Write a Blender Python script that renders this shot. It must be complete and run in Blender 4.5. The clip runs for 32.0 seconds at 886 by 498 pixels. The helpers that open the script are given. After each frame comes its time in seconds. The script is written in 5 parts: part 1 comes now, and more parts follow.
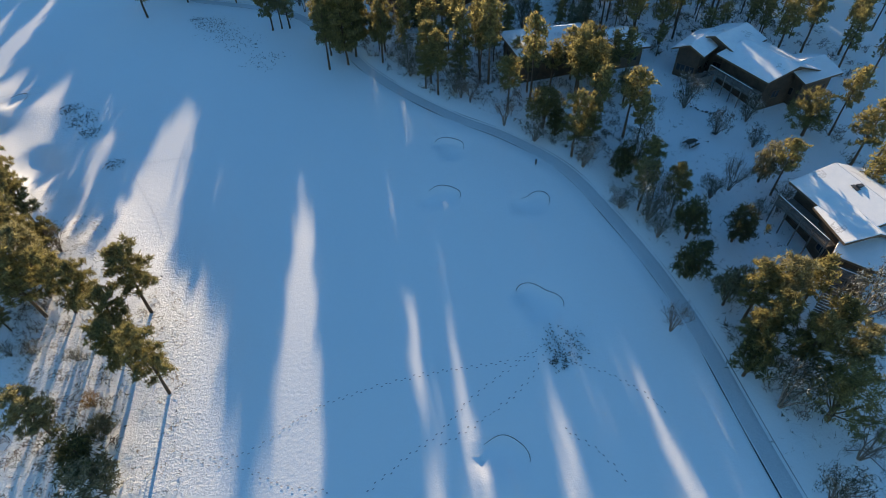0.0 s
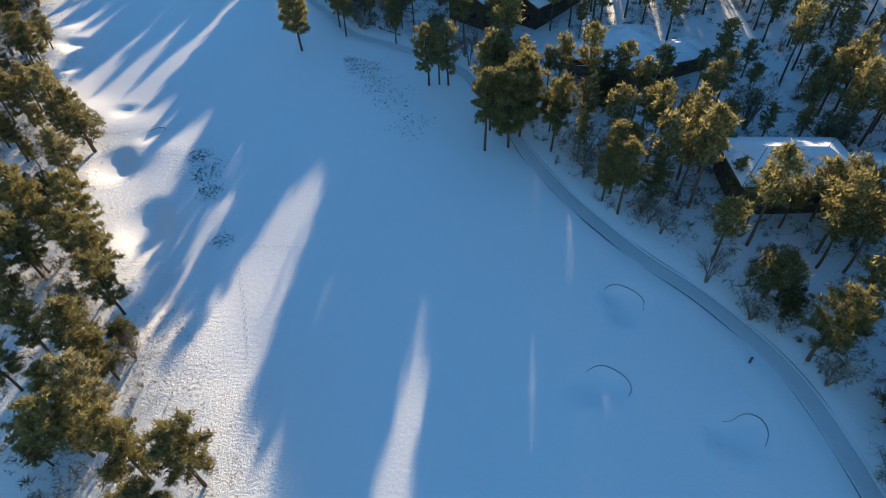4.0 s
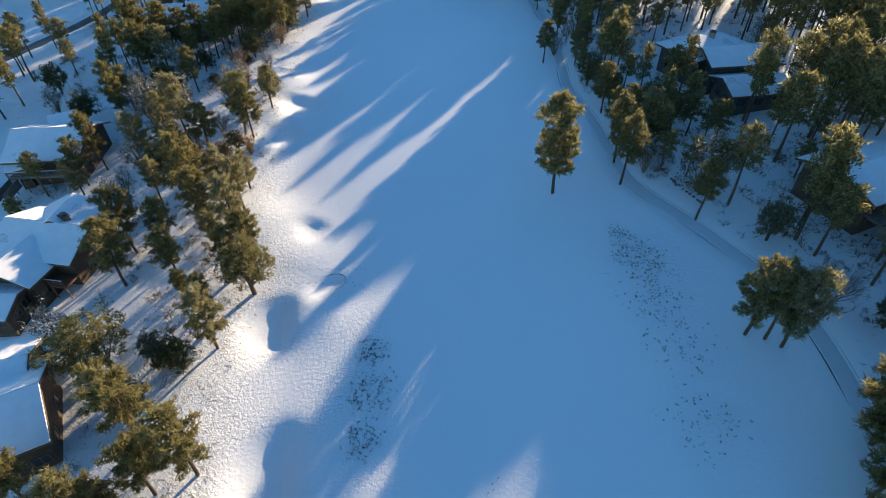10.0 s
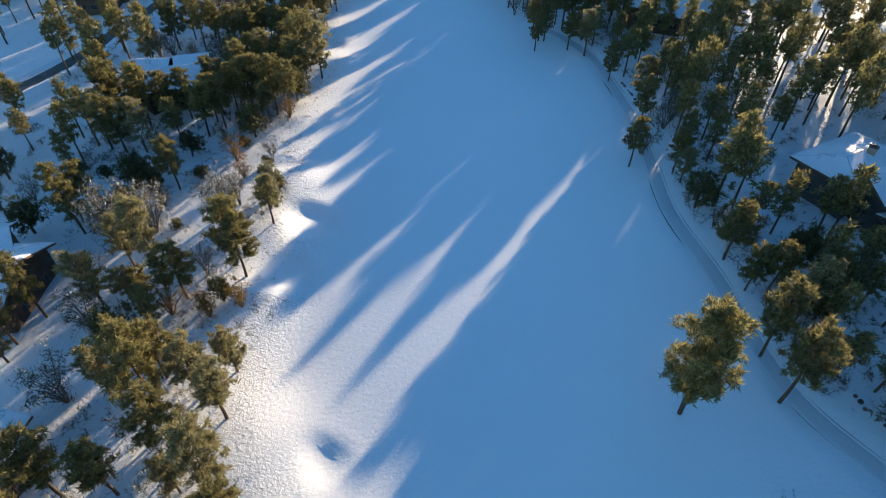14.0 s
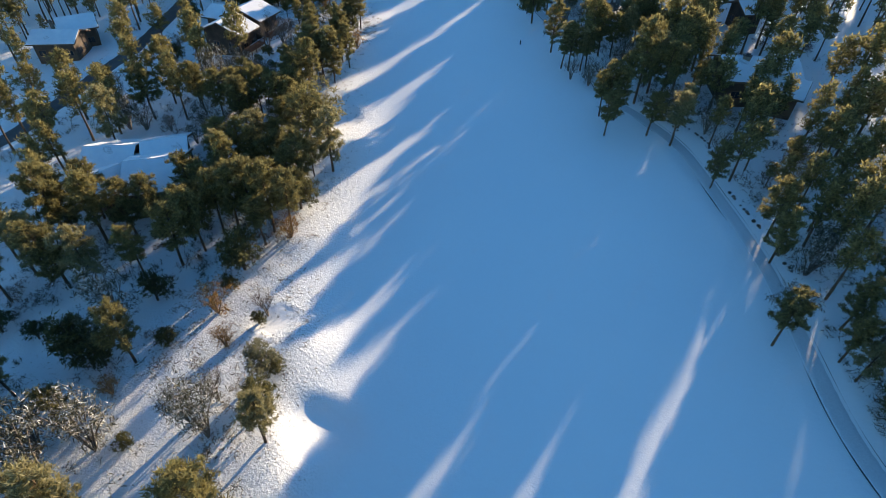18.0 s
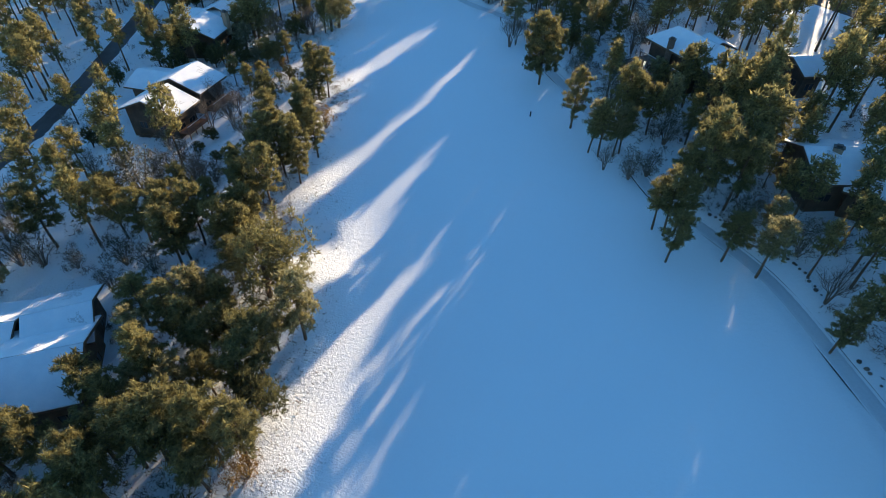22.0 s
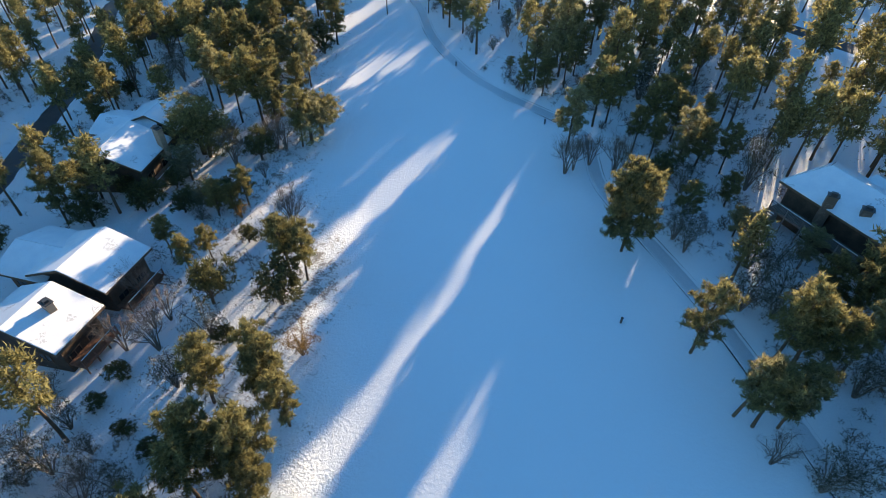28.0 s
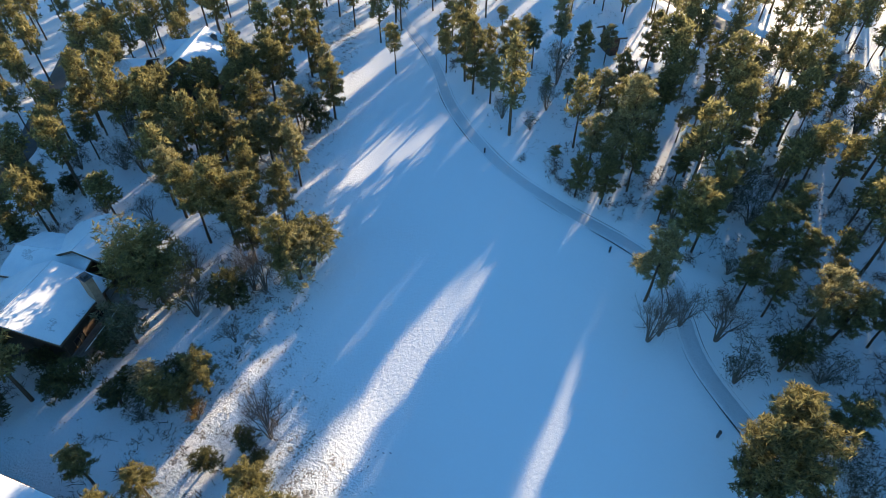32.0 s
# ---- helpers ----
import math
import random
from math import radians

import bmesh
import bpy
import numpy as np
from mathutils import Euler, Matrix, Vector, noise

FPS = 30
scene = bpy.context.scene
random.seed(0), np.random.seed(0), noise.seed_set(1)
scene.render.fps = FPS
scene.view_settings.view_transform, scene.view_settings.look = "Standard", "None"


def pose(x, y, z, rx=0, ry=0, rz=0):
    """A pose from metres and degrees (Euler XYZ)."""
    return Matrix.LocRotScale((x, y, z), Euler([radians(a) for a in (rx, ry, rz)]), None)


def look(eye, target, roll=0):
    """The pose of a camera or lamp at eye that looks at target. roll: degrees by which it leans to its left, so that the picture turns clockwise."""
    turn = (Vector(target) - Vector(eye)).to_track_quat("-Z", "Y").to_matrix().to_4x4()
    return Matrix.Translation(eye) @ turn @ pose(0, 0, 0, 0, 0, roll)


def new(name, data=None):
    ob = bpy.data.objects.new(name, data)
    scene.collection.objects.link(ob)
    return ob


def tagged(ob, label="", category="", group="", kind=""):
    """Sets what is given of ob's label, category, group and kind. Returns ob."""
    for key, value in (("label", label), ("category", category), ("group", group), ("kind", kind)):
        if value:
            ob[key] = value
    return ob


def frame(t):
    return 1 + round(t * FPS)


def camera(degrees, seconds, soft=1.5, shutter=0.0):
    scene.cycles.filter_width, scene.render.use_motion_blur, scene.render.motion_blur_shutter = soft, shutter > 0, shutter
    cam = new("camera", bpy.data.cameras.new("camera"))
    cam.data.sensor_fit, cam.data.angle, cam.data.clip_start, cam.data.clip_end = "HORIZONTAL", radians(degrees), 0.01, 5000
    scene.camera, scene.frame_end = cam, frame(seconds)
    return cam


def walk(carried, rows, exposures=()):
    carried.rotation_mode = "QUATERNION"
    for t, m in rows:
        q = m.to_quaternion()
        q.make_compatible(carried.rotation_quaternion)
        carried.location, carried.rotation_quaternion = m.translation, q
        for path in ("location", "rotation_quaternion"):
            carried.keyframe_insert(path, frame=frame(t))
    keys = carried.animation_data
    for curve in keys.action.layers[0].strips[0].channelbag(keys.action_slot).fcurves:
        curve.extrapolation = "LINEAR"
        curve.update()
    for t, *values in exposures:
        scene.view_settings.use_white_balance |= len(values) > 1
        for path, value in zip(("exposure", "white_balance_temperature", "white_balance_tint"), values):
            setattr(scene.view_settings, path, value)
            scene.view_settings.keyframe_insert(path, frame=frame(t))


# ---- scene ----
cam = camera(78.7, 32.0, soft=0.6)
METRES, EYE, TILT, LEAN, TURN = 247.3, 51.0, 4.3, -1.5, -5.8
ROWS = [
    (0.0, 0.0, 0.0, 0.0, -2.67, -48.02, 2.41),
    (0.5, -0.0012, 0.013, -0.0006, -1.29, -47.93, 2.59),
    (1.0, -0.0028, 0.0262, -0.0012, 0.6, -47.83, 2.8),
    (1.5, -0.0046, 0.0397, -0.0018, 3.36, -47.67, 3.15),
    (2.0, -0.0069, 0.0534, -0.0023, 5.91, -47.5, 3.44),
    (2.5, -0.0099, 0.0673, -0.0027, 8.03, -47.41, 3.63),
    (3.0, -0.0135, 0.081, -0.0032, 9.93, -47.31, 3.79),
    (3.5, -0.0175, 0.0949, -0.0039, 11.85, -47.16, 3.97),
    (5.5, -0.0397, 0.1499, -0.0049, 20.12, -46.61, 4.55),
    (6.0, -0.0472, 0.1634, -0.0051, 22.33, -46.39, 4.66),
    (6.5, -0.0553, 0.1766, -0.0056, 24.71, -46.12, 4.8),
    (7.0, -0.0641, 0.1896, -0.006, 27.03, -45.85, 4.89),
    (7.5, -0.0735, 0.2027, -0.0061, 29.34, -45.63, 4.99),
    (8.0, -0.0835, 0.2153, -0.0063, 31.99, -45.35, 5.1),
    (8.5, -0.0943, 0.2275, -0.0066, 34.26, -45.09, 5.12),
    (9.0, -0.1057, 0.2395, -0.0069, 36.2, -44.81, 5.12),
    (9.5, -0.1178, 0.251, -0.0072, 37.64, -44.63, 5.04),
    (10.0, -0.1301, 0.2626, -0.0074, 38.64, -44.53, 4.98),
    (10.5, -0.143, 0.2739, -0.0075, 39.21, -44.49, 4.88),
    (11.0, -0.1562, 0.2851, -0.0075, 39.44, -44.47, 4.77),
    (11.5, -0.1693, 0.2963, -0.0076, 39.58, -44.46, 4.68),
    (12.0, -0.1826, 0.3071, -0.008, 39.72, -44.41, 4.52),
    (12.5, -0.1964, 0.3178, -0.0081, 39.82, -44.39, 4.38),
    (13.0, -0.2098, 0.3288, -0.0079, 39.93, -44.37, 4.3),
    (13.5, -0.2236, 0.3392, -0.008, 40.0, -44.33, 4.15),
    (14.0, -0.2375, 0.3496, -0.0082, 40.06, -44.29, 4.06),
    (14.5, -0.251, 0.3602, -0.0082, 40.13, -44.35, 3.99),
    (16.5, -0.3046, 0.4009, -0.0093, 40.34, -44.32, 3.63),
    (17.0, -0.3175, 0.411, -0.0094, 40.37, -44.34, 3.59),
    (17.5, -0.3305, 0.421, -0.0098, 40.38, -44.31, 3.55),
    (18.0, -0.3433, 0.4311, -0.0098, 40.43, -44.32, 3.51),
    (18.5, -0.3561, 0.4412, -0.0099, 40.42, -44.37, 3.5),
    (19.0, -0.3685, 0.4513, -0.0102, 40.42, -44.37, 3.48),
    (19.5, -0.3809, 0.4614, -0.0104, 40.4, -44.38, 3.42),
    (20.0, -0.3929, 0.4714, -0.0108, 40.35, -44.33, 3.41),
    (20.5, -0.4045, 0.4819, -0.0108, 39.73, -44.4, 3.37),
    (21.0, -0.4161, 0.4923, -0.0112, 38.45, -44.46, 3.3),
    (21.5, -0.4274, 0.5029, -0.0117, 37.11, -44.49, 3.21),
    (22.0, -0.4386, 0.5137, -0.0118, 36.25, -44.59, 3.13),
    (22.5, -0.4494, 0.5249, -0.0118, 35.85, -44.68, 3.12),
    (23.0, -0.4602, 0.5357, -0.0124, 35.45, -44.65, 3.13),
    (23.5, -0.47, 0.5461, -0.0123, 35.23, -44.72, 3.15),
    (24.0, -0.4805, 0.5575, -0.0125, 35.11, -44.81, 3.19),
    (24.5, -0.491, 0.5686, -0.0129, 35.0, -44.84, 3.2),
    (25.0, -0.5012, 0.5798, -0.013, 34.91, -44.87, 3.22),
    (25.5, -0.5113, 0.5912, -0.0131, 34.77, -44.95, 3.24),
    (27.5, -0.5523, 0.6355, -0.0136, 34.81, -45.02, 3.34),
    (28.0, -0.5624, 0.6465, -0.0139, 34.8, -45.01, 3.37),
    (28.5, -0.5725, 0.6576, -0.0141, 34.82, -45.03, 3.38),
    (29.0, -0.5822, 0.6687, -0.0146, 34.81, -44.99, 3.42),
    (29.5, -0.5918, 0.6799, -0.0149, 34.83, -44.97, 3.46),
    (30.0, -0.6018, 0.691, -0.0151, 34.82, -45.0, 3.47),
    (30.5, -0.6118, 0.7019, -0.0153, 34.84, -44.98, 3.45),
    (31.0, -0.6218, 0.7129, -0.0155, 34.82, -44.99, 3.46),
    (31.5, -0.6319, 0.7239, -0.0157, 34.81, -44.98, 3.46),
    (32.0, -0.6418, 0.735, -0.0159, 34.83, -44.99, 3.51),
]
walk(cam, [(t, pose(0, 0, EYE, TILT, LEAN, TURN) @ pose(METRES * x, METRES * y, METRES * z, 90 + pitch, roll, yaw)) for t, x, y, z, yaw, pitch, roll in ROWS],
     exposures=[(0, 1.28, 7050, 10), (8, 1.36, 6650, 10), (13, 1.36, 6650, 10), (20, 1.48, 6600, 9), (25, 1.64, 6600, 9), (32, 1.68, 6600, 9)])

# ---- light ----
SUN_AZ, SUN_EL = 90.7, 11.2
world = bpy.data.worlds.new("winter_sky")
scene.world = world
world.use_nodes = True
wn, wl = world.node_tree.nodes, world.node_tree.links
wn.clear()
sky = wn.new("ShaderNodeTexSky")
sky.sky_type, sky.sun_disc = "NISHITA", False
sky.sun_elevation, sky.sun_rotation = radians(SUN_EL), radians(90 - SUN_AZ)
sky.altitude, sky.air_density, sky.dust_density, sky.ozone_density = 1600, 1.0, 0.2, 2.0
deep = wn.new("ShaderNodeHueSaturation")
deep.inputs["Saturation"].default_value = 1.25
bg = wn.new("ShaderNodeBackground")
bg.inputs["Strength"].default_value = 0.099
wout = wn.new("ShaderNodeOutputWorld")
wl.new(sky.outputs[0], deep.inputs["Color"])
wl.new(deep.outputs[0], bg.inputs["Color"])
wl.new(bg.outputs[0], wout.inputs["Surface"])
sun_dir = Vector((math.cos(radians(SUN_AZ)) * math.cos(radians(SUN_EL)), math.sin(radians(SUN_AZ)) * math.cos(radians(SUN_EL)), math.sin(radians(SUN_EL))))
sun = new("sun", bpy.data.lights.new("sun", "SUN"))
sun.data.energy, sun.data.angle, sun.data.color = 4.2, radians(0.6), (1.0, 0.8, 0.55)
sun.matrix_world = look(sun_dir * 200, (0, 0, 0))


# ---- materials ----
def material(name, rough=0.8):
    m = bpy.data.materials.new(name)
    m.use_nodes = True
    nt = m.node_tree
    nt.nodes["Principled BSDF"].inputs["Roughness"].default_value = rough
    return m, nt, nt.nodes["Principled BSDF"]


def node(nt, kind, **values):
    n = nt.nodes.new(kind)
    for key, value in values.items():
        n.inputs[key.replace("_", " ")].default_value = value
    return n


def noise_tex(nt, scale, detail=4, rough=0.55):
    n = node(nt, "ShaderNodeTexNoise", Scale=scale, Detail=detail, Roughness=rough)
    co = nt.nodes.new("ShaderNodeTexCoord")
    nt.links.new(co.outputs["Object"], n.inputs["Vector"])
    return n


def ramp(nt, src, stops):
    r = nt.nodes.new("ShaderNodeValToRGB")
    r.color_ramp.elements[0].position, r.color_ramp.elements[1].position = stops[0][0], stops[-1][0]
    r.color_ramp.elements[0].color, r.color_ramp.elements[1].color = (*stops[0][1], 1), (*stops[-1][1], 1)
    for pos, col in stops[1:-1]:
        r.color_ramp.elements.new(pos).color = (*col, 1)
    nt.links.new(src, r.inputs[0])
    return r


def mix(nt, fac, a, b):
    m = nt.nodes.new("ShaderNodeMix")
    m.data_type = "RGBA"
    for sock, v in ((m.inputs[0], fac), (m.inputs[6], a), (m.inputs[7], b)):
        if isinstance(v, (int, float)):
            sock.default_value = v
        elif isinstance(v, tuple):
            sock.default_value = (*v, 1)
        else:
            nt.links.new(v, sock)
    return m.outputs[2]


def math_node(nt, op, a, b=0.0):
    m = nt.nodes.new("ShaderNodeMath")
    m.operation = op
    for sock, v in ((m.inputs[0], a), (m.inputs[1], b)):
        if isinstance(v, (int, float)):
            sock.default_value = v
        else:
            nt.links.new(v, sock)
    return m.outputs[0]


def bump(nt, bsdf, height, strength, distance):
    b = node(nt, "ShaderNodeBump", Strength=strength, Distance=distance)
    nt.links.new(height, b.inputs["Height"])
    nt.links.new(b.outputs[0], bsdf.inputs["Normal"])
    return b


def mottled(name, dark, light, scale=3.0, rough=0.8, bump_depth=0.01, fine=25.0, by_object=0.0):
    """A surface with two scales of colour variation and a fine relief."""
    m, nt, b = material(name, rough)
    n1, n2 = noise_tex(nt, scale), noise_tex(nt, fine, 3)
    both = math_node(nt, "ADD", math_node(nt, "MULTIPLY", n1.outputs[0], 0.65), math_node(nt, "MULTIPLY", n2.outputs[0], 0.35))
    if by_object:
        info = nt.nodes.new("ShaderNodeObjectInfo")
        both = math_node(nt, "ADD", both, math_node(nt, "MULTIPLY", math_node(nt, "SUBTRACT", info.outputs["Random"], 0.5), by_object))
    r = ramp(nt, both, [(0.3, dark), (0.7, light)])
    nt.links.new(r.outputs[0], b.inputs["Base Color"])
    bump(nt, b, n2.outputs[0], 0.6, bump_depth)
    return m


def foliage(name, stops, spread=0.35, clear=0.5, frost=0.0):
    """Needles: the colour varies from tuft to tuft and from tree to tree; some light passes through."""
    m = bpy.data.materials.new(name)
    m.use_nodes = True
    nt = m.node_tree
    nt.nodes.clear()
    geo, info = nt.nodes.new("ShaderNodeNewGeometry"), nt.nodes.new("ShaderNodeObjectInfo")
    patch = math_node(nt, "MULTIPLY", math_node(nt, "SUBTRACT", noise_tex(nt, 2.4, 2).outputs[0], 0.5), 2.1)
    v = math_node(nt, "ADD", math_node(nt, "MULTIPLY", geo.outputs["Random Per Island"], 1 - spread), math_node(nt, "MULTIPLY", info.outputs["Random"], spread))
    v = math_node(nt, "ADD", v, patch)
    r = ramp(nt, v, stops)
    d, t = node(nt, "ShaderNodeBsdfDiffuse"), node(nt, "ShaderNodeBsdfTranslucent")
    pale = math_node(nt, "MULTIPLY", math_node(nt, "GREATER_THAN", info.outputs["Random"], 0.8), math_node(nt, "MULTIPLY", geo.outputs["Random Per Island"], frost))
    tint = mix(nt, pale, r.outputs[0], (0.5, 0.5, 0.46))
    nt.links.new(tint, d.inputs["Color"])
    nt.links.new(tint, t.inputs["Color"])
    s = nt.nodes.new("ShaderNodeMixShader")
    s.inputs[0].default_value = clear
    nt.links.new(d.outputs[0], s.inputs[1])
    nt.links.new(t.outputs[0], s.inputs[2])
    o = nt.nodes.new("ShaderNodeOutputMaterial")
    nt.links.new(s.outputs[0], o.inputs["Surface"])
    return m


def snow_ground():
    """Snow: smooth on the fairway, lumpy with grass and litter showing through where the 'rough' attribute is high."""
    m, nt, b = material("snow_ground", 0.6)
    b.inputs["Specular IOR Level"].default_value = 0.12
    at = nt.nodes.new("ShaderNodeAttribute")
    at.attribute_name = "rough"
    fac = at.outputs["Fac"]
    big, mid, fine, lump = noise_tex(nt, 0.06, 3), noise_tex(nt, 0.7, 5, 0.6), noise_tex(nt, 4.5, 4, 0.7), noise_tex(nt, 2.2, 5, 0.65)
    base = mix(nt, big.outputs[0], (0.86, 0.88, 0.9), (0.93, 0.93, 0.93))
    speck = math_node(nt, "ADD", math_node(nt, "MULTIPLY", mid.outputs[0], 0.45), math_node(nt, "MULTIPLY", fine.outputs[0], 0.55))
    level = math_node(nt, "SUBTRACT", 0.7, math_node(nt, "MULTIPLY", fac, 0.2))
    show = math_node(nt, "MULTIPLY", math_node(nt, "GREATER_THAN", speck, level), math_node(nt, "GREATER_THAN", fac, 0.04))
    litter = ramp(nt, fine.outputs[0], [(0.45, (0.06, 0.045, 0.025)), (0.62, (0.2, 0.14, 0.07)), (0.75, (0.3, 0.2, 0.1))])
    soft = math_node(nt, "MULTIPLY", show, 0.75)
    nt.links.new(mix(nt, soft, base, litter.outputs[0]), b.inputs["Base Color"])
    relief = math_node(nt, "ADD", math_node(nt, "MULTIPLY", lump.outputs[0], math_node(nt, "ADD", math_node(nt, "MULTIPLY", fac, 1.15), 0.12)),
                       math_node(nt, "MULTIPLY", fine.outputs[0], math_node(nt, "ADD", math_node(nt, "MULTIPLY", fac, 0.8), 0.06)))
    bump(nt, b, relief, 1.0, 0.24)
    return m


SNOW = snow_ground()
ROOF_SNOW = mottled("roof_snow", (0.8, 0.82, 0.85), (0.93, 0.93, 0.93), 0.8, 0.55, 0.012, 7.0)
rn, rb = ROOF_SNOW.node_tree, ROOF_SNOW.node_tree.nodes["Principled BSDF"]
thin = math_node(rn, "MULTIPLY", math_node(rn, "GREATER_THAN", noise_tex(rn, 0.22, 3).outputs[0], 0.62), math_node(rn, "GREATER_THAN", noise_tex(rn, 5.0, 3, 0.7).outputs[0], 0.5))
rn.links.new(mix(rn, math_node(rn, "MULTIPLY", thin, 0.35), rb.inputs["Base Color"].links[0].from_socket, (0.16, 0.13, 0.11)), rb.inputs["Base Color"])
PATH_SNOW = mottled("packed_path_snow", (0.5, 0.53, 0.56), (0.76, 0.78, 0.8), 0.05, 0.6, 0.03, 6.0)
ASPHALT = mottled("wet_asphalt", (0.02, 0.021, 0.024), (0.07, 0.07, 0.072), 0.5, 0.5, 0.01, 9.0)
BARK = mottled("pine_bark", (0.05, 0.032, 0.02), (0.16, 0.1, 0.06), 2.0, 0.9, 0.03, 12.0, 0.2)
GREY_BARK = mottled("grey_bark", (0.1, 0.085, 0.07), (0.24, 0.2, 0.17), 2.0, 0.9, 0.02, 12.0, 0.2)
GREY_SIDING = mottled("grey_green_siding", (0.05, 0.05, 0.042), (0.11, 0.105, 0.09), 0.9, 0.75, 0.01, 8.0)
SIDING = mottled("dark_wood_siding", (0.045, 0.03, 0.02), (0.13, 0.085, 0.055), 0.9, 0.75, 0.01, 8.0, 0.3)
REDWOOD = mottled("redwood_decking", (0.14, 0.06, 0.035), (0.3, 0.15, 0.09), 1.5, 0.7, 0.01, 9.0, 0.2)
GREYWOOD = mottled("weathered_decking", (0.12, 0.1, 0.085), (0.27, 0.23, 0.2), 1.5, 0.8, 0.01, 9.0, 0.2)
FASCIA = mottled("brown_fascia_board", (0.09, 0.055, 0.035), (0.18, 0.12, 0.08), 1.5, 0.7, 0.005, 12.0)
STONE = mottled("chimney_stone", (0.16, 0.11, 0.08), (0.4, 0.29, 0.2), 2.2, 0.85, 0.03, 6.0, 0.5)
METAL = mottled("dark_flue_metal", (0.03, 0.03, 0.03), (0.09, 0.09, 0.09), 2.0, 0.45, 0.003, 15.0)
GLASS, gnt, gb = material("window_glass", 0.06)
gb.inputs["Base Color"].default_value = (0.02, 0.025, 0.03, 1)
NEEDLES = foliage("pine_needles", [(0.0, (0.13, 0.12, 0.066)), (0.45, (0.23, 0.203, 0.09)), (0.8, (0.32, 0.275, 0.115)), (1.0, (0.4, 0.345, 0.15))], frost=0.22)
WOOD_NEEDLES = foliage("wood_needles", [(0.0, (0.13, 0.12, 0.066)), (0.45, (0.23, 0.203, 0.09)), (0.8, (0.32, 0.275, 0.115)), (1.0, (0.4, 0.345, 0.15))], 0.1)
JUNIPER = foliage("juniper_foliage", [(0.0, (0.065, 0.068, 0.042)), (0.6, (0.135, 0.13, 0.06)), (1.0, (0.25, 0.215, 0.085))], frost=0.35)
FROST = foliage("frosted_foliage", [(0.0, (0.05, 0.05, 0.035)), (0.5, (0.13, 0.125, 0.09)), (0.72, (0.3, 0.28, 0.24)), (1.0, (0.75, 0.75, 0.75))], 0.15, 0.2)
TWIGS = foliage("bare_twigs", [(0.0, (0.1, 0.075, 0.06)), (0.7, (0.2, 0.16, 0.13)), (1.0, (0.38, 0.33, 0.28))], 0.3, 0.0)
RUSSET = foliage("russet_leaves", [(0.0, (0.12, 0.06, 0.02)), (0.6, (0.26, 0.15, 0.05)), (1.0, (0.4, 0.27, 0.1))], 0.3, 0.35)
DRYGRASS = foliage("dry_grass", [(0.0, (0.03, 0.025, 0.018)), (0.7, (0.1, 0.075, 0.04)), (1.0, (0.24, 0.18, 0.09))], 0.1, 0.2)


# ---- the plan: lines of the place ----
def smooth_line(points, step=1.0):
    """A rounded line through the points, with a point about every step metres."""
    p = np.array(points, float)
    p = np.vstack([2 * p[0] - p[1], p, 2 * p[-1] - p[-2]])
    out = []
    for i in range(1, len(p) - 2):
        n = max(2, int(np.linalg.norm(p[i + 1] - p[i]) / step))
        for k in range(n):
            u = k / n
            out.append(0.5 * (2 * p[i] + (p[i + 1] - p[i - 1]) * u + (2 * p[i - 1] - 5 * p[i] + 4 * p[i + 1] - p[i + 2]) * u * u
                              + (3 * p[i] - p[i - 1] - 3 * p[i + 1] + p[i + 2]) * u ** 3))
    out.append(p[-2])
    return np.array(out)


CART_PATH = smooth_line([(33, -12), (32.3, 15), (32.2, 31), (31.5, 39), (29.6, 49), (26, 61.5), (19.6, 70.5), (12.2, 77.5), (5, 86.3), (-0.8, 95.5), (-3.5, 101.5),
                         (-9, 113), (-16, 122.5), (-25, 128.3), (-30.4, 131.1), (-39.2, 135.9), (-49, 147.5), (-57, 156), (-63.5, 166.5), (-69, 175.5),
                         (-77, 185.5), (-84.5, 194), (-92.5, 199.5), (-100, 203.4), (-107.5, 211.6), (-116, 221), (-124.7, 229.1), (-132.5, 236.3), (-135.8, 241.9),
                         (-138, 246.6), (-143.3, 249.8), (-153, 253.2), (-163, 257.6), (-171.4, 263.5), (-180, 271.3), (-190, 283), (-208, 300), (-222, 318)])
WEST_ROAD = smooth_line([(-178, 60), (-182, 100), (-186, 139), (-193.5, 159.3), (-200, 175.2), (-209, 190), (-216, 200.5), (-225.5, 214), (-236, 228.5), (-243, 236), (-258, 251), (-279, 272), (-300, 300)], 2.0)
EAST_ROAD = smooth_line([(-190, 352), (-165, 334), (-143, 317), (-131.5, 308.5), (-118, 300), (-95, 288), (-60, 268)], 2.0)
LEFT_EDGE = smooth_line([(-24, -30), (-25, 24), (-29, 44), (-40, 58), (-56, 70), (-68, 84), (-75, 95), (-84, 102), (-92.5, 111.4), (-102, 128), (-116, 143), (-127, 162), (-140, 178),
                         (-148, 188), (-160, 208), (-174, 221), (-181, 235), (-194, 254), (-208, 278), (-228, 310)], 2.0)


def line_distance(x, y, line):
    """The distance from the points to a line, and on which side of it they lie (positive to its right)."""
    best, side = np.full(x.shape, 1e9), np.zeros(x.shape)
    for a, b in zip(line[:-1], line[1:]):
        d = b - a
        u = np.clip(((x - a[0]) * d[0] + (y - a[1]) * d[1]) / (d @ d), 0, 1)
        dx, dy = x - a[0] - u * d[0], y - a[1] - u * d[1]
        dist = np.hypot(dx, dy)
        near = dist < best
        best = np.where(near, dist, best)
        side = np.where(near, np.sign(dx * d[1] - dy * d[0]), side)
    return best, side


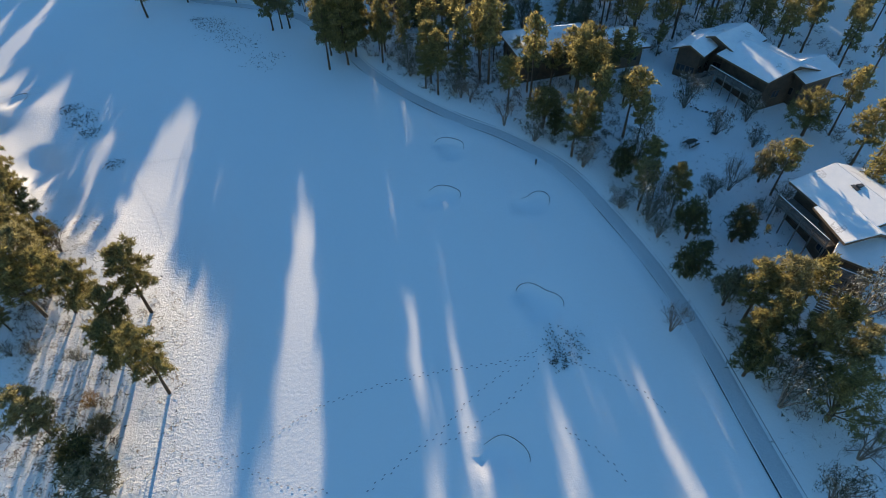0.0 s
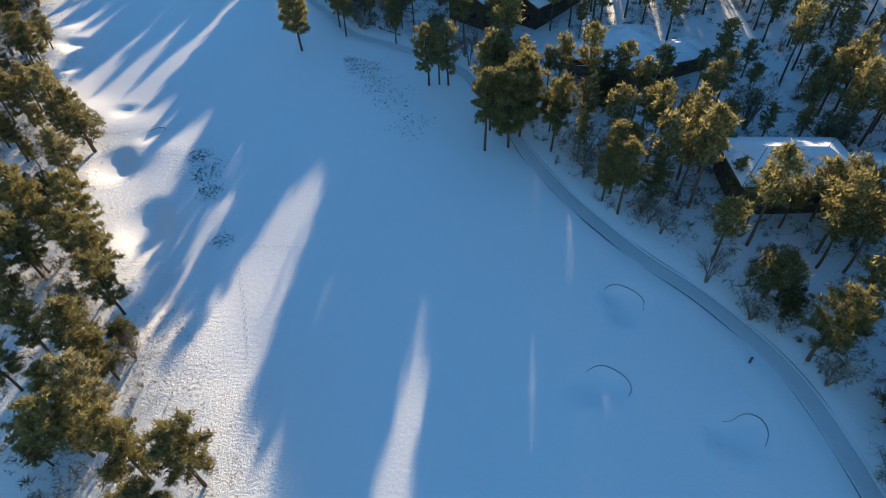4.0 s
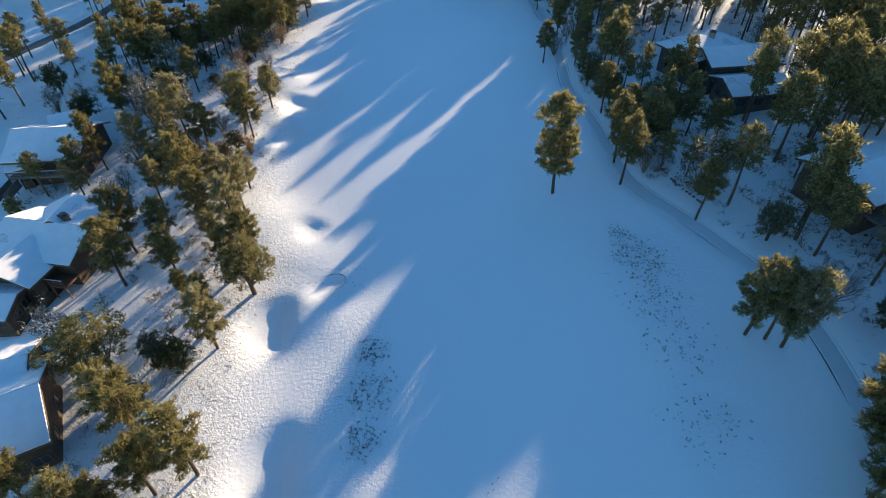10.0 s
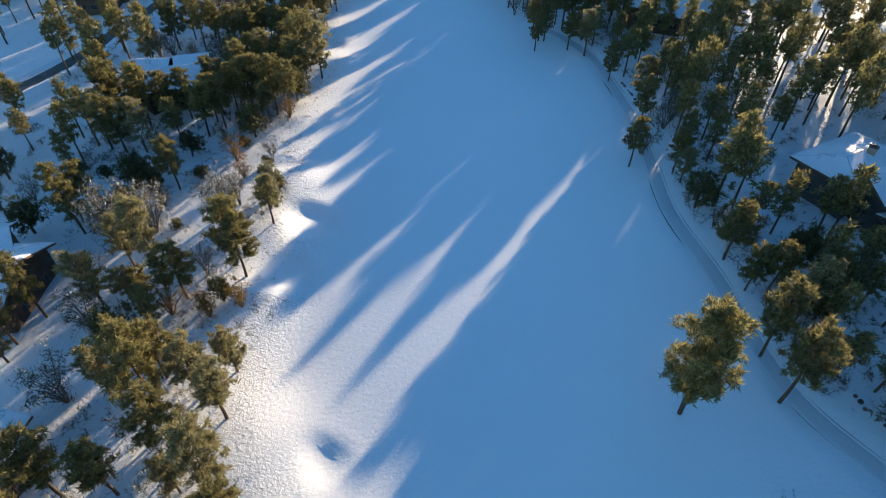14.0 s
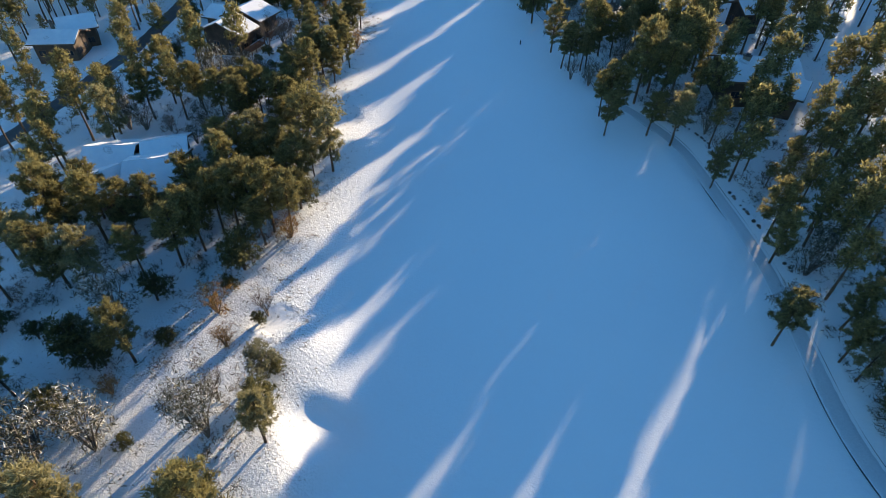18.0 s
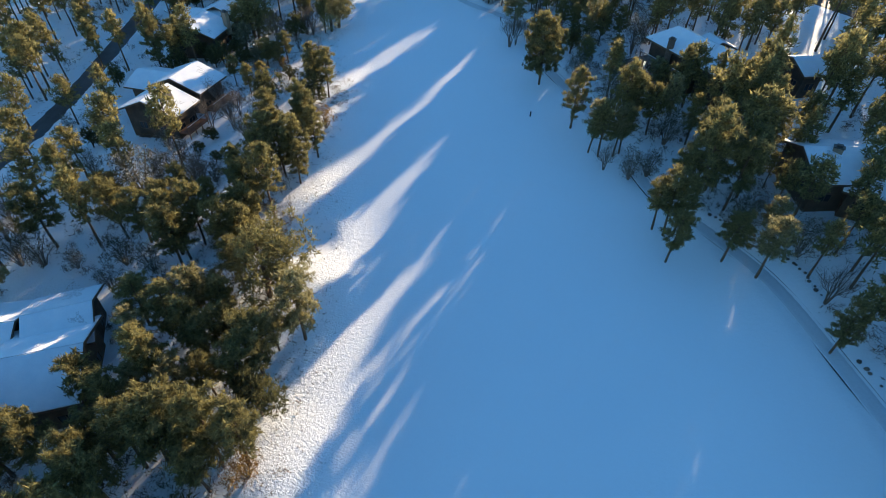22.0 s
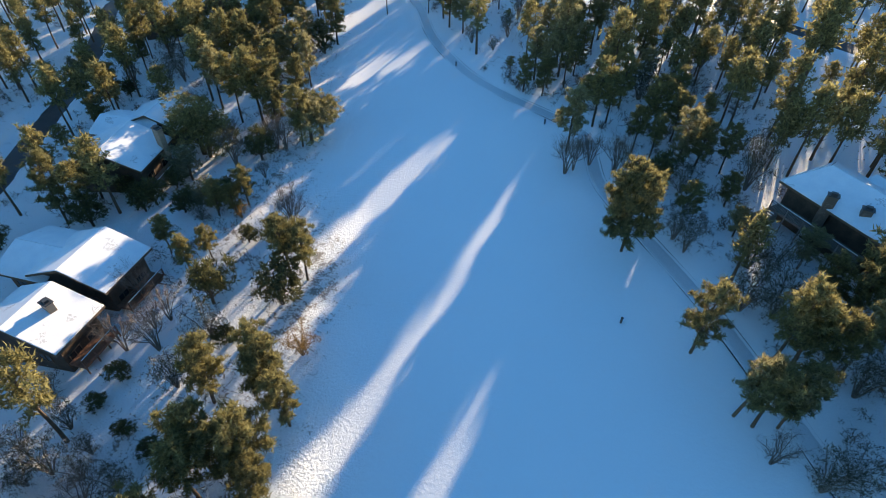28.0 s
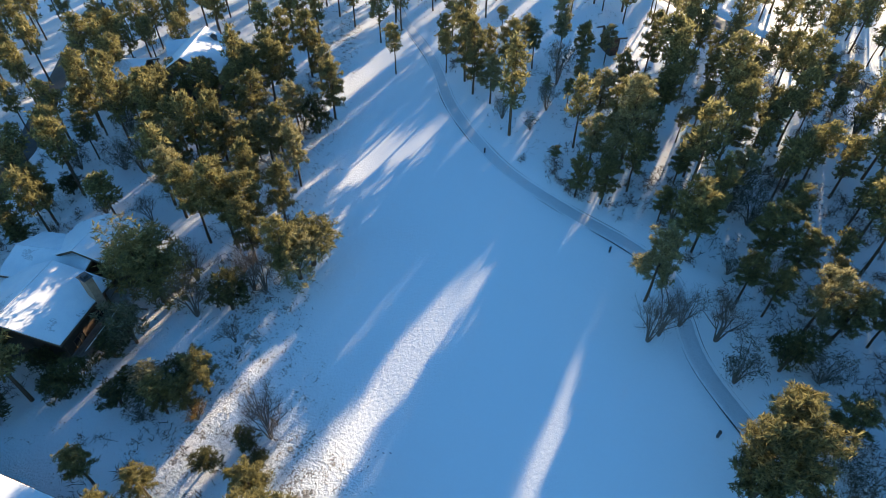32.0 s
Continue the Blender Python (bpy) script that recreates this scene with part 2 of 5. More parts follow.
def step(v, lo, hi):
    u = np.clip((v - lo) / (hi - lo), 0, 1)
    return u * u * (3 - 2 * u)


# bunkers: x, y, radius, depth
BUNKERS = [(10.4, 69.7, 2.4, 0.5), (7.4, 59.4, 2.4, 0.45), (19.6, 55.3, 2.3, 0.55), (16.1, 39.1, 2.6, 0.55), (8.0, 22.5, 2.2, 0.4), (-64.1, 98.6, 2.2, 0.7), (-66.0, 90.9, 3.7, 1.5),
           (-53.2, 78.4, 4.2, 1.6), (-45.8, 65.3, 3.8, 1.3), (-98.8, 130.4, 3.9, 1.6), (-73.1, 105.7, 2.4, 0.65), (-137.0, 173.8, 4.2, 1.6), (-94.0, 120.5, 3.6, 0.9), (-112.5, 137.0, 2.5, 0.62)]
# snow mounds on the bank: x, y, radius, height
MOUNDS = [(-80, 104, 5, 0.9), (-71, 101, 4, 0.7), (-96, 114, 5, 0.8), (-99, 127, 4, 0.7), (-107, 136, 4, 0.8), (-62, 95, 4, 0.6), (-131, 168, 5, 0.8), (-141, 181, 5, 0.6), (-151, 196, 6, 0.7), (-120, 150, 5, 0.5),
          (-48, 82, 5, 0.5), (-36, 62, 7, 0.5)]
SLOPE_X, SLOPE_Y = (0.0337, 0.0722)


def wave(x, y, seed, size):
    r = np.random.RandomState(seed)
    out = np.zeros_like(x)
    for _ in range(7):
        a, k, ph = r.uniform(0, math.tau), r.uniform(0.6, 1.7) * math.tau / size, r.uniform(0, math.tau)
        out += np.sin((x * math.cos(a) + y * math.sin(a)) * k + ph)
    return out / 7


def height(x, y, detail=True):
    """The ground's height."""
    x, y = np.asarray(x, float), np.asarray(y, float)
    z = -0.161 + SLOPE_X * x + SLOPE_Y * y + 0.35 * wave(x, y, 3, 45)
    if not detail:
        return z
    d, side = line_distance(x, y, LEFT_EDGE)
    d = d * side
    z = z + 1.1 * step(-d, -9, 3) * (1 - 0.75 * step(-d, 8, 30)) + 0.12 * wave(x, y, 5, 6) * step(-d, -6, 2)
    for bx, by, br, bd in BUNKERS:
        ang = np.arctan2(y - by, x - bx)
        dy = y - by
        r = np.hypot(x - bx, np.where(dy < 0, dy / (1.0 if bd < 1.2 else 1.7), dy)) / br / (1 + 0.2 * np.sin(2 * ang + bx) + 0.12 * np.sin(3 * ang + by))
        pit = 0.6 * bd * (1 - step(r, 0.82, 1.04)) if bd < 0.6 else 0.5 * bd * (1 - step(r, 0.2, 1.2)) if bd < 1.2 else 0.54 * bd * (1 - step(r, 0.25, 1.2))
        z = z - pit + (0.05 * bd * np.exp(-((r - 1.3) / 0.25) ** 2) if bd < 1.2 else 0)
    for mx, my, mr, mh in MOUNDS:
        z = z + 0.75 * mh * np.exp(-((x - mx) ** 2 + (y - my) ** 2) / mr ** 2)
    dp, _ = line_distance(x, y, CART_PATH)
    z = z - 0.12 * (1 - step(dp, 0.6, 2.4)) + 0.08 * np.exp(-((dp - 2.6) / 0.7) ** 2)
    for road in (WEST_ROAD, EAST_ROAD):
        dr, _ = line_distance(x, y, road)
        z = z - 0.15 * (1 - step(dr, 2.6, 3.4)) + 0.25 * np.exp(-((dr - 4.2) / 0.8) ** 2)
    return z


def ground_at(x, y):
    return float(height(np.array([x]), np.array([y]))[0])


# ---- helpers for meshes ----
def part(name, bm, mat, parent=None, label=""):
    """One bmesh as one mesh object, under a thing or a part."""
    me = bpy.data.meshes.new(name)
    bm.to_mesh(me)
    bm.free()
    me.materials.append(mat)
    ob = new(name, me)
    ob.parent = parent
    return tagged(ob, label)


def mesh_from(name, verts, tris, mats=(), index=None, smooth=False):
    """A mesh from arrays of corners and triangles or quads."""
    me = bpy.data.meshes.new(name)
    k = tris.shape[1]
    me.vertices.add(len(verts))
    me.vertices.foreach_set("co", np.asarray(verts, np.float32).ravel())
    me.loops.add(tris.size)
    me.loops.foreach_set("vertex_index", np.asarray(tris, np.int32).ravel())
    me.polygons.add(len(tris))
    me.polygons.foreach_set("loop_start", np.arange(0, tris.size, k, dtype=np.int32))
    me.polygons.foreach_set("loop_total", np.full(len(tris), k, np.int32))
    for m in mats:
        me.materials.append(m)
    if index is not None:
        me.polygons.foreach_set("material_index", np.asarray(index, np.int32))
    if smooth:
        me.polygons.foreach_set("use_smooth", np.ones(len(tris), bool))
    me.update(calc_edges=True)
    me.validate()
    return me


def box(bm, x0, x1, y0, y1, z0, z1, m=None):
    vs = [bm.verts.new(v) for v in ((x0, y0, z0), (x1, y0, z0), (x1, y1, z0), (x0, y1, z0), (x0, y0, z1), (x1, y0, z1), (x1, y1, z1), (x0, y1, z1))]
    for f in ((3, 2, 1, 0), (4, 5, 6, 7), (0, 1, 5, 4), (1, 2, 6, 5), (2, 3, 7, 6), (3, 0, 4, 7)):
        bm.faces.new([vs[i] for i in f])
    if m is not None:
        bmesh.ops.transform(bm, matrix=m, verts=vs)
    return vs


def prism(bm, ring, z0, z1):
    """A solid over a ring of (x, y, lift): its bottom at z0 + lift, its top at z1 + lift."""
    lo = [bm.verts.new((x, y, z0 + l)) for x, y, l in ring]
    hi = [bm.verts.new((x, y, z1 + l)) for x, y, l in ring]
    bm.faces.new(hi)
    bm.faces.new(lo[::-1])
    for i in range(len(ring)):
        j = (i + 1) % len(ring)
        bm.faces.new((lo[i], lo[j], hi[j], hi[i]))


# ---- the ground ----
def axis(lo, hi, cell):
    inner = np.arange(lo, hi + cell, cell)
    grow = 8 * (1.45 ** np.arange(1, 15) - 1)
    return np.concatenate([inner[0] - grow[::-1], inner, inner[-1] + grow])


def build_ground():
    gx, gy = axis(-265, 90, 0.9), axis(-6, 335, 0.9)
    X, Y = np.meshgrid(gx, gy)
    x, y = X.ravel(), Y.ravel()
    z = height(x, y)
    nx, ny = len(gx), len(gy)
    i = np.arange(nx * ny).reshape(ny, nx)
    quads = np.stack([i[:-1, :-1], i[:-1, 1:], i[1:, 1:], i[1:, :-1]], -1).reshape(-1, 4)
    me = mesh_from("ground", np.stack([x, y, z], -1), quads, (SNOW,), smooth=True)
    d, side = line_distance(x, y, LEFT_EDGE)
    d = d * side
    dp, sp = line_distance(x, y, CART_PATH)
    rough = 0.85 * step(-d, -10, 0) * (1 - 0.3 * step(-d, 6, 20)) + 0.4 * step(dp * sp, 2.5, 5)
    for px, py, pr, pv in ROUGH_PATCHES:
        rough = rough + pv * np.exp(-((x - px) ** 2 + (y - py) ** 2) / pr ** 2)
    rough = rough * (0.75 + 0.5 * wave(x, y, 9, 18))
    for bx, by, br, bd in BUNKERS:
        rough = rough * step(np.hypot(x - bx, y - by) / br, 0.8, 1.15)
    at = me.attributes.new("rough", "FLOAT", "POINT")
    at.data.foreach_set("value", np.clip(rough, 0, 1).astype(np.float32))
    tagged(new("ground", me), "snow-covered fairway and rough ground sloping gently between pine woods", "ground", kind="structure")


# patches where grass shows through the thin snow: x, y, radius, amount
ROUGH_PATCHES = [(17, 33, 3.5, 0.5), (-50, 90, 6, 0.45), (-56, 95, 5, 0.4), (-46, 84, 4, 0.3), (-33, 121, 6, 0.55), (-28, 117, 6, 0.4), (-24, 110, 6, 0.35), (-20, 102, 5, 0.3), (-152, 207, 6, 0.25), (-161, 224, 7, 0.3), (-170, 240, 6, 0.3)]
build_ground()


def ribbon(name, line, half, mat, lift, label, category):
    """A strip that lies on the ground along a line."""
    d = np.gradient(line, axis=0)
    n = np.stack([d[:, 1], -d[:, 0]], -1) / np.hypot(d[:, 0], d[:, 1])[:, None]
    offs = np.linspace(-half, half, 7)
    r = np.random.RandomState(len(name))
    wob = 0.12 * np.cumsum(r.normal(0, 0.3, (len(line), 2)), 0)
    wob = (wob - wob.mean(0)) / (1 + np.abs(wob).max(0) * 2)
    cols = []
    for k, o in enumerate(offs):
        p = line + n * (o + (wob[:, 0] if k == 0 else wob[:, 1] if k == 6 else 0))[:, None] if k in (0, 6) else line + n * o
        cols.append(np.column_stack([p, height(p[:, 0], p[:, 1]) + lift - (0.1 if k in (0, 6) else 0)]))
    v = np.stack(cols, 1).reshape(-1, 3)
    i = np.arange(len(line) * 7).reshape(-1, 7)
    q = np.stack([i[:-1, :-1], i[:-1, 1:], i[1:, 1:], i[1:, :-1]], -1).reshape(-1, 4)
    return tagged(new(name, mesh_from(name, v, q, (mat,), smooth=True)), label, category, kind="structure")


ribbon("cart_path", CART_PATH, 1.08, PATH_SNOW, 0.04, "narrow cart path under packed grey snow along the fairway", "path")
def path_edges():
    """Bare asphalt showing in broken dark lines along both edges of the cart path."""
    d = np.gradient(CART_PATH, axis=0)
    n = np.stack([d[:, 1], -d[:, 0]], -1) / np.hypot(d[:, 0], d[:, 1])[:, None]
    for off, most, seed in ((-1.1, 0.075, 4), (1.1, 0.03, 8)):
        bare = np.clip(wave(CART_PATH[:, 0], CART_PATH[:, 1], seed, 16) * 1.8 + 0.25, 0.0, 1.0) * most
        rows = []
        for k in (-1, 1):
            p = CART_PATH + n * (off + k * (bare + 0.004))[:, None]
            rows.append(np.column_stack([p, height(p[:, 0], p[:, 1]) + 0.075]))
        v = np.stack(rows, 1).reshape(-1, 3)
        i = np.arange(len(CART_PATH) * 2).reshape(-1, 2)
        q = np.stack([i[:-1, 0], i[:-1, 1], i[1:, 1], i[1:, 0]], -1)
        tagged(new("path_edge", mesh_from("path_edge", v, q, (ASPHALT,))), "dark broken line of bare asphalt along the path", "path edge", kind="structure")


path_edges()
ribbon("road", WEST_ROAD, 2.5, ASPHALT, 0.05, "wet dark asphalt road cleared between snow banks", "road")
ribbon("road", EAST_ROAD, 2.3, ASPHALT, 0.05, "dark asphalt lane crossing the pine wood", "road")


# ---- trees ----
def tube(pts, radii, sides=5):
    """Corners and triangles of a tapered limb along points."""
    v, t = [], []
    pts = np.asarray(pts, float)
    for i, (p, r) in enumerate(zip(pts, radii)):
        d = pts[min(i + 1, len(pts) - 1)] - pts[max(i - 1, 0)]
        d = d / np.linalg.norm(d)
        a = np.cross(d, (0.31, 0.9, 0.12))
        a /= np.linalg.norm(a)
        b = np.cross(d, a)
        for k in range(sides):
            w = math.tau * k / sides
            v.append(p + r * (a * math.cos(w) + b * math.sin(w)))
        if i:
            o = (i - 1) * sides
            for k in range(sides):
                j = (k + 1) % sides
                t += [(o + k, o + j, o + sides + j), (o + k, o + sides + j, o + sides + k)]
    return np.array(v), np.array(t)


def join(pieces):
    vs, ts, n = [], [], 0
    for v, t in pieces:
        vs.append(v)
        ts.append(t + n)
        n += len(v)
    return np.vstack(vs), np.vstack(ts)


def tufts(r, centres, size, blades, width, up=0.35, flat=1.0, spread=0.2):
    """Tufts of pointed blades that spread from the centres."""
    n = len(centres)
    d = r.normal(0, 1, (n, blades, 3))
    d[..., 2] = d[..., 2] * flat + up
    d /= np.linalg.norm(d, axis=2, keepdims=True)
    s = np.cross(d, r.normal(0, 1, (n, blades, 3)))
    s /= np.linalg.norm(s, axis=2, keepdims=True)
    ln = (size[:, None] * r.uniform(0.65, 1.3, (n, blades)))[..., None]
    c = centres[:, None, :] + d * ln * 0.12 + r.normal(0, spread, (n, blades, 3)) * size[:, None, None]
    w = s * ln * width
    v = np.stack([c + w, c - w, c + d * ln], 2).reshape(-1, 3)
    return v, np.arange(len(v)).reshape(-1, 3)


def pine(seed, slim, blades=24, start=0.0, limbs=32):
    """A pine 12 m high: trunk with limbs, and a crown of needle tufts. slim: how narrow the crown is."""
    r = np.random.RandomState(seed)
    lean = r.normal(0, 0.25, 2)
    zs = np.linspace(-0.5, 11.6, 7)
    trunk_pts = np.column_stack([lean[0] * (zs / 12) ** 2 + 0.08 * np.sin(zs * 0.7 + seed), lean[1] * (zs / 12) ** 2, zs])
    wood = [tube(trunk_pts, np.interp(zs, [0, 3, 11.6], [0.22, 0.17, 0.04]), 6)]
    start = start or r.uniform(2.6, 4.8)
    cent, size = [], []
    for i in range(limbs):
        u = (i + r.uniform(0, 0.9)) / limbs
        z = start + (11.3 - start) * u
        prof = math.sqrt(max(0.07, 1 - ((u - 0.4) / 0.66) ** 2))
        reach = (2.5 - 0.9 * slim) * prof * r.uniform(0.7, 1.15)
        a = i * 2.4 + r.uniform(-0.6, 0.6)
        x0 = np.array([np.interp(z, zs, trunk_pts[:, 0]), np.interp(z, zs, trunk_pts[:, 1]), z])
        tip = x0 + np.array([math.cos(a) * reach, math.sin(a) * reach, reach * r.uniform(0.0, 0.4)])
        if blades > 10 or i % 3 == 0:
            wood.append(tube([x0, (x0 + tip) / 2 + (0, 0, -0.08), tip], [0.06, 0.04, 0.015], 3))
        for f in np.linspace(0.42, 1.0, max(2, int(1.3 + reach * 1.05))):
            pad = x0 + (tip - x0) * f + r.normal(0, 0.12, 3) + (0, 0, 0.1)
            for _ in range(4):
                cent.append(pad + r.normal(0, 0.22, 3) * (1, 1, 0.55))
                size.append(r.uniform(0.33, 0.54))
    for _ in range(7):
        cent.append(trunk_pts[-1] + r.normal(0, 0.25, 3) + (0, 0, -0.2))
        size.append(0.5)
    cent, size = np.array(cent), np.array(size)
    if blades < 10:
        keep = r.rand(len(cent)) < (0.65 if blades > 7 else 0.42)
        cent, size = cent[keep], size[keep] * (1.2 if blades > 7 else 1.5)
    return join(wood), tufts(r, cent, size, blades, 0.13 if blades > 10 else 0.2 if blades > 7 else 0.23, 0.5, spread=0.28)


def juniper(seed, big=1.0):
    """A round evergreen 6 m high (times big), dense almost to the ground."""
    r = np.random.RandomState(100 + seed)
    wood = [tube(np.array([(0, 0, -0.4), (0.1, 0, 1.5), (0, 0.1, 4.5)]) * big, [0.2 * big, 0.15 * big, 0.04], 6)]
    cent, size = [], []
    lobes = [(r.normal(0, 0.75, 2), r.uniform(2.0, 4.4), r.uniform(1.1, 1.7)) for _ in range(7)] + [(np.zeros(2), 3.0, 1.9), (np.zeros(2), 4.4, 1.3)]
    for c, z, rad in lobes:
        for _ in range(int(20 * big ** 1.7)):
            d = r.normal(0, 1, 3)
            d /= np.linalg.norm(d)
            p = np.array([c[0], c[1], z]) + d * rad * r.uniform(0.72, 1.0) * (1, 1, 0.95)
            if p[2] > 0.5:
                cent.append(p * big)
                size.append(r.uniform(0.34, 0.56))
        wood.append(tube(np.array([(0, 0, 0.8), (c[0] * 0.6, c[1] * 0.6, z * 0.6), (c[0], c[1], z)]) * big, [0.1, 0.07, 0.03], 3))
    return join(wood), tufts(r, np.array(cent), np.array(size), 18, 0.13, 0.3, spread=0.3)


def bush(seed):
    """Scrub 5 m high: several stems and an open crown of small tufts."""
    r = np.random.RandomState(200 + seed)
    wood, cent, size = [], [], []
    for k in range(9):
        a, out = k * 2.4 + r.uniform(-0.4, 0.4), r.uniform(0.6, 2.1)
        tip = np.array([math.cos(a) * out, math.sin(a) * out, r.uniform(2.6, 4.9) - 0.4 * out])
        mid = tip * (0.4, 0.4, 0.55)
        wood.append(tube([(0, 0, -0.3), mid, tip], [0.09, 0.06, 0.02], 4))
        for f in r.uniform(0.35, 1.0, 20):
            p = mid + (tip - mid) * f if f > 0.5 else mid * 2 * f
            cent.append(p + r.normal(0, 0.42, 3))
            size.append(r.uniform(0.2, 0.38))
    cent = np.array(cent)
    cent[:, 2] = np.maximum(cent[:, 2], 0.4)
    return join(wood), tufts(r, cent, np.array(size), 12, 0.11, 0.25, spread=0.5)


def bare_tree(seed):
    """A leafless tree 6 m high: stems that fork twice, and sprays of fine twigs."""
    r = np.random.RandomState(300 + seed)
    wood, cent, size = [], [], []
    for k in range(6):
        a, out = k * 1.05 + r.uniform(-0.4, 0.4), r.uniform(0.5, 1.5)
        p1 = np.array([math.cos(a) * out * 0.4, math.sin(a) * out * 0.4, r.uniform(1.4, 2.2)])
        wood.append(tube([(0.08 * math.cos(a), 0.08 * math.sin(a), -0.3), p1], [0.1, 0.065], 4))
        for _ in range(3):
            p2 = p1 + np.array([math.cos(a) * out * 0.5, math.sin(a) * out * 0.5, r.uniform(1.2, 2.0)]) + r.normal(0, 0.45, 3)
            wood.append(tube([p1, p2], [0.06, 0.035], 3))
            for _ in range(4):
                p3 = p2 + np.array([math.cos(a) * 0.3, math.sin(a) * 0.3, r.uniform(0.5, 1.5)]) + r.normal(0, 0.4, 3)
                wood.append(tube([p2, p3], [0.03, 0.012], 3))
                cent += [p3, (p2 + p3) / 2]
                size += [0.75, 0.7]
    return join(wood), tufts(r, np.array(cent), np.array(size), 8, 0.016, 0.7)


def plant(kind, shapes, wood_mat, leaf_mat, places, full, label, group, seed=1):
    """Trees of one kind at places (x, y, height): each a thing with trunk and crown."""
    r = np.random.RandomState(seed)
    meshes = []
    for wood, leaf in shapes:
        meshes.append((mesh_from("trunk", *wood, (wood_mat,), smooth=True), mesh_from("crown", *leaf, (leaf_mat,))))
    z = height(np.array([p[0] for p in places]), np.array([p[1] for p in places]))
    for (x, y, h), zz in zip(places, z):
        trunk, crown = meshes[r.randint(len(meshes))]
        s = h / full
        fat = s ** 0.7 * r.uniform(0.82, 1.06) * (1.25 if full > 9 and full < 10 else 1)
        root = new(kind)
        root.empty_display_size = 0.5
        root.matrix_world = Matrix.LocRotScale((x, y, zz), Euler((r.normal(0, 0.025), r.normal(0, 0.025), r.uniform(0, math.tau))), (fat, fat, s))
        tall = "tall " if h > 0.95 * full and kind == "pine_tree" else "small " if h < 0.62 * full else ""
        tagged(root, tall + label, "tree" if "tree" in kind else "shrub", group)
        for name, me in (("trunk", trunk), ("crown", crown)):
            ob = new(name, me)
            ob.parent = root


def woods(name, shapes, places, full, label, seed=2):
    """Far trees joined into one piece of scenery."""
    r = np.random.RandomState(seed)
    vs, ts, mi, n = [], [], [], 0
    z = height(np.array([p[0] for p in places]), np.array([p[1] for p in places]))
    for (x, y, h), zz in zip(places, z):
        wood, leaf = shapes[r.randint(len(shapes))]
        s, a = h / full, r.uniform(0, math.tau)
        fat = s ** 0.7 * r.uniform(0.82, 1.06)
        rot = np.array([[math.cos(a) * fat, -math.sin(a) * fat, 0], [math.sin(a) * fat, math.cos(a) * fat, 0], [0, 0, s]])
        for k, (v, t) in enumerate((wood, leaf)):
            vs.append(v @ rot.T + (x, y, zz))
            ts.append(t + n)
            mi.append(np.full(len(t), k))
            n += len(v)
    tagged(new(name, mesh_from(name, np.vstack(vs), np.vstack(ts), (BARK, WOOD_NEEDLES), np.concatenate(mi))), label, "trees", kind="stuff")


PINES_A = [(42.5, 24.3, 9), (43.5, 28.1, 8), (39.0, 25.8, 9), (59.2, 45.9, 10), (43.3, 32.6, 9), (37.0, 29.1, 9), (39.7, 32.1, 10), (63.3, 53.0, 11), (35.2, 28.7, 7), (37.2, 32.6, 9), (66.4, 61.4, 11), (50.8, 50.6, 9), (78.3, 77.2, 11), (36.4, 49.5, 8), (75.8, 83.8, 11), (70.5, 83.3, 11), (32.7, 51.3, 8), (35.0, 55.0, 8), (37.2, 63.7, 9), (36.5, 66.9, 11), (30.3, 65.3, 9), (27.6, 64.0, 10.4), (32.5, 69.1, 11), (42.3, 81.7, 9), (34.9, 76.2, 11), (39.7, 81.8, 9), (32.2, 76.7, 10), (32.8, 79.0, 12), (37.6, 83.6, 9), (47.4, 92.4, 11)]
PINES_B = [(36.2, 85.6, 9), (33.8, 84.4, 9), (-24.5, 34.0, 11), (53.5, 102.7, 12), (29.8, 83.1, 8), (25.4, 79.8, 14.3), (25.5, 82.2, 9.6), (-28.3, 36.6, 9), (-35.1, 31.1, 8), (47.1, 103.4, 11), (24.7, 87.7, 7), (-29.9, 40.5, 9), (19.6, 86.0, 15.0), (-28.6, 44.9, 11), (18.4, 87.5, 10.8), (14.3, 85.7, 7.1), (-33.7, 44.5, 9), (22.1, 93.5, 7.6), (15.8, 88.5, 12.1), (10.6, 84.1, 11.1), (19.1, 91.9, 13.5), (-37.3, 46.2, 10), (8.8, 86.6, 8), (9.9, 88.1, 11), (-40.6, 46.1, 11), (19.8, 98.9, 9), (12.3, 92.6, 8.2), (15.5, 95.4, 12.1), (-44.0, 44.8, 5), (23.7, 105.2, 10.3)]
PINES_C = [(-41.0, 49.0, 11), (26.9, 108.7, 9.9), (14.6, 99.3, 9.7), (-46.6, 46.2, 5), (10.3, 96.9, 10.8), (-45.0, 50.2, 8), (-42.7, 54.1, 9), (14.5, 106.6, 9.9), (-45.0, 54.9, 11), (6.5, 99.9, 11.0), (2.0, 97.2, 12.1), (18.8, 112.4, 9), (-52.9, 51.9, 8), (2.8, 101.3, 9.2), (27.7, 123.4, 10.8), (12.0, 109.9, 10.8), (1.7, 102.3, 7.1), (-52.8, 56.5, 9), (-47.4, 62.6, 10), (-7.8, 97.0, 13), (9.7, 112.3, 8), (-4.9, 100.1, 13), (-7.5, 102.2, 11), (7.3, 115.4, 15.0), (22.0, 128.6, 12.3), (-2.7, 107.5, 11.0), (-50.6, 66.7, 10), (-4.3, 109.0, 6), (-8.8, 105.5, 10), (1.2, 114.5, 7)]
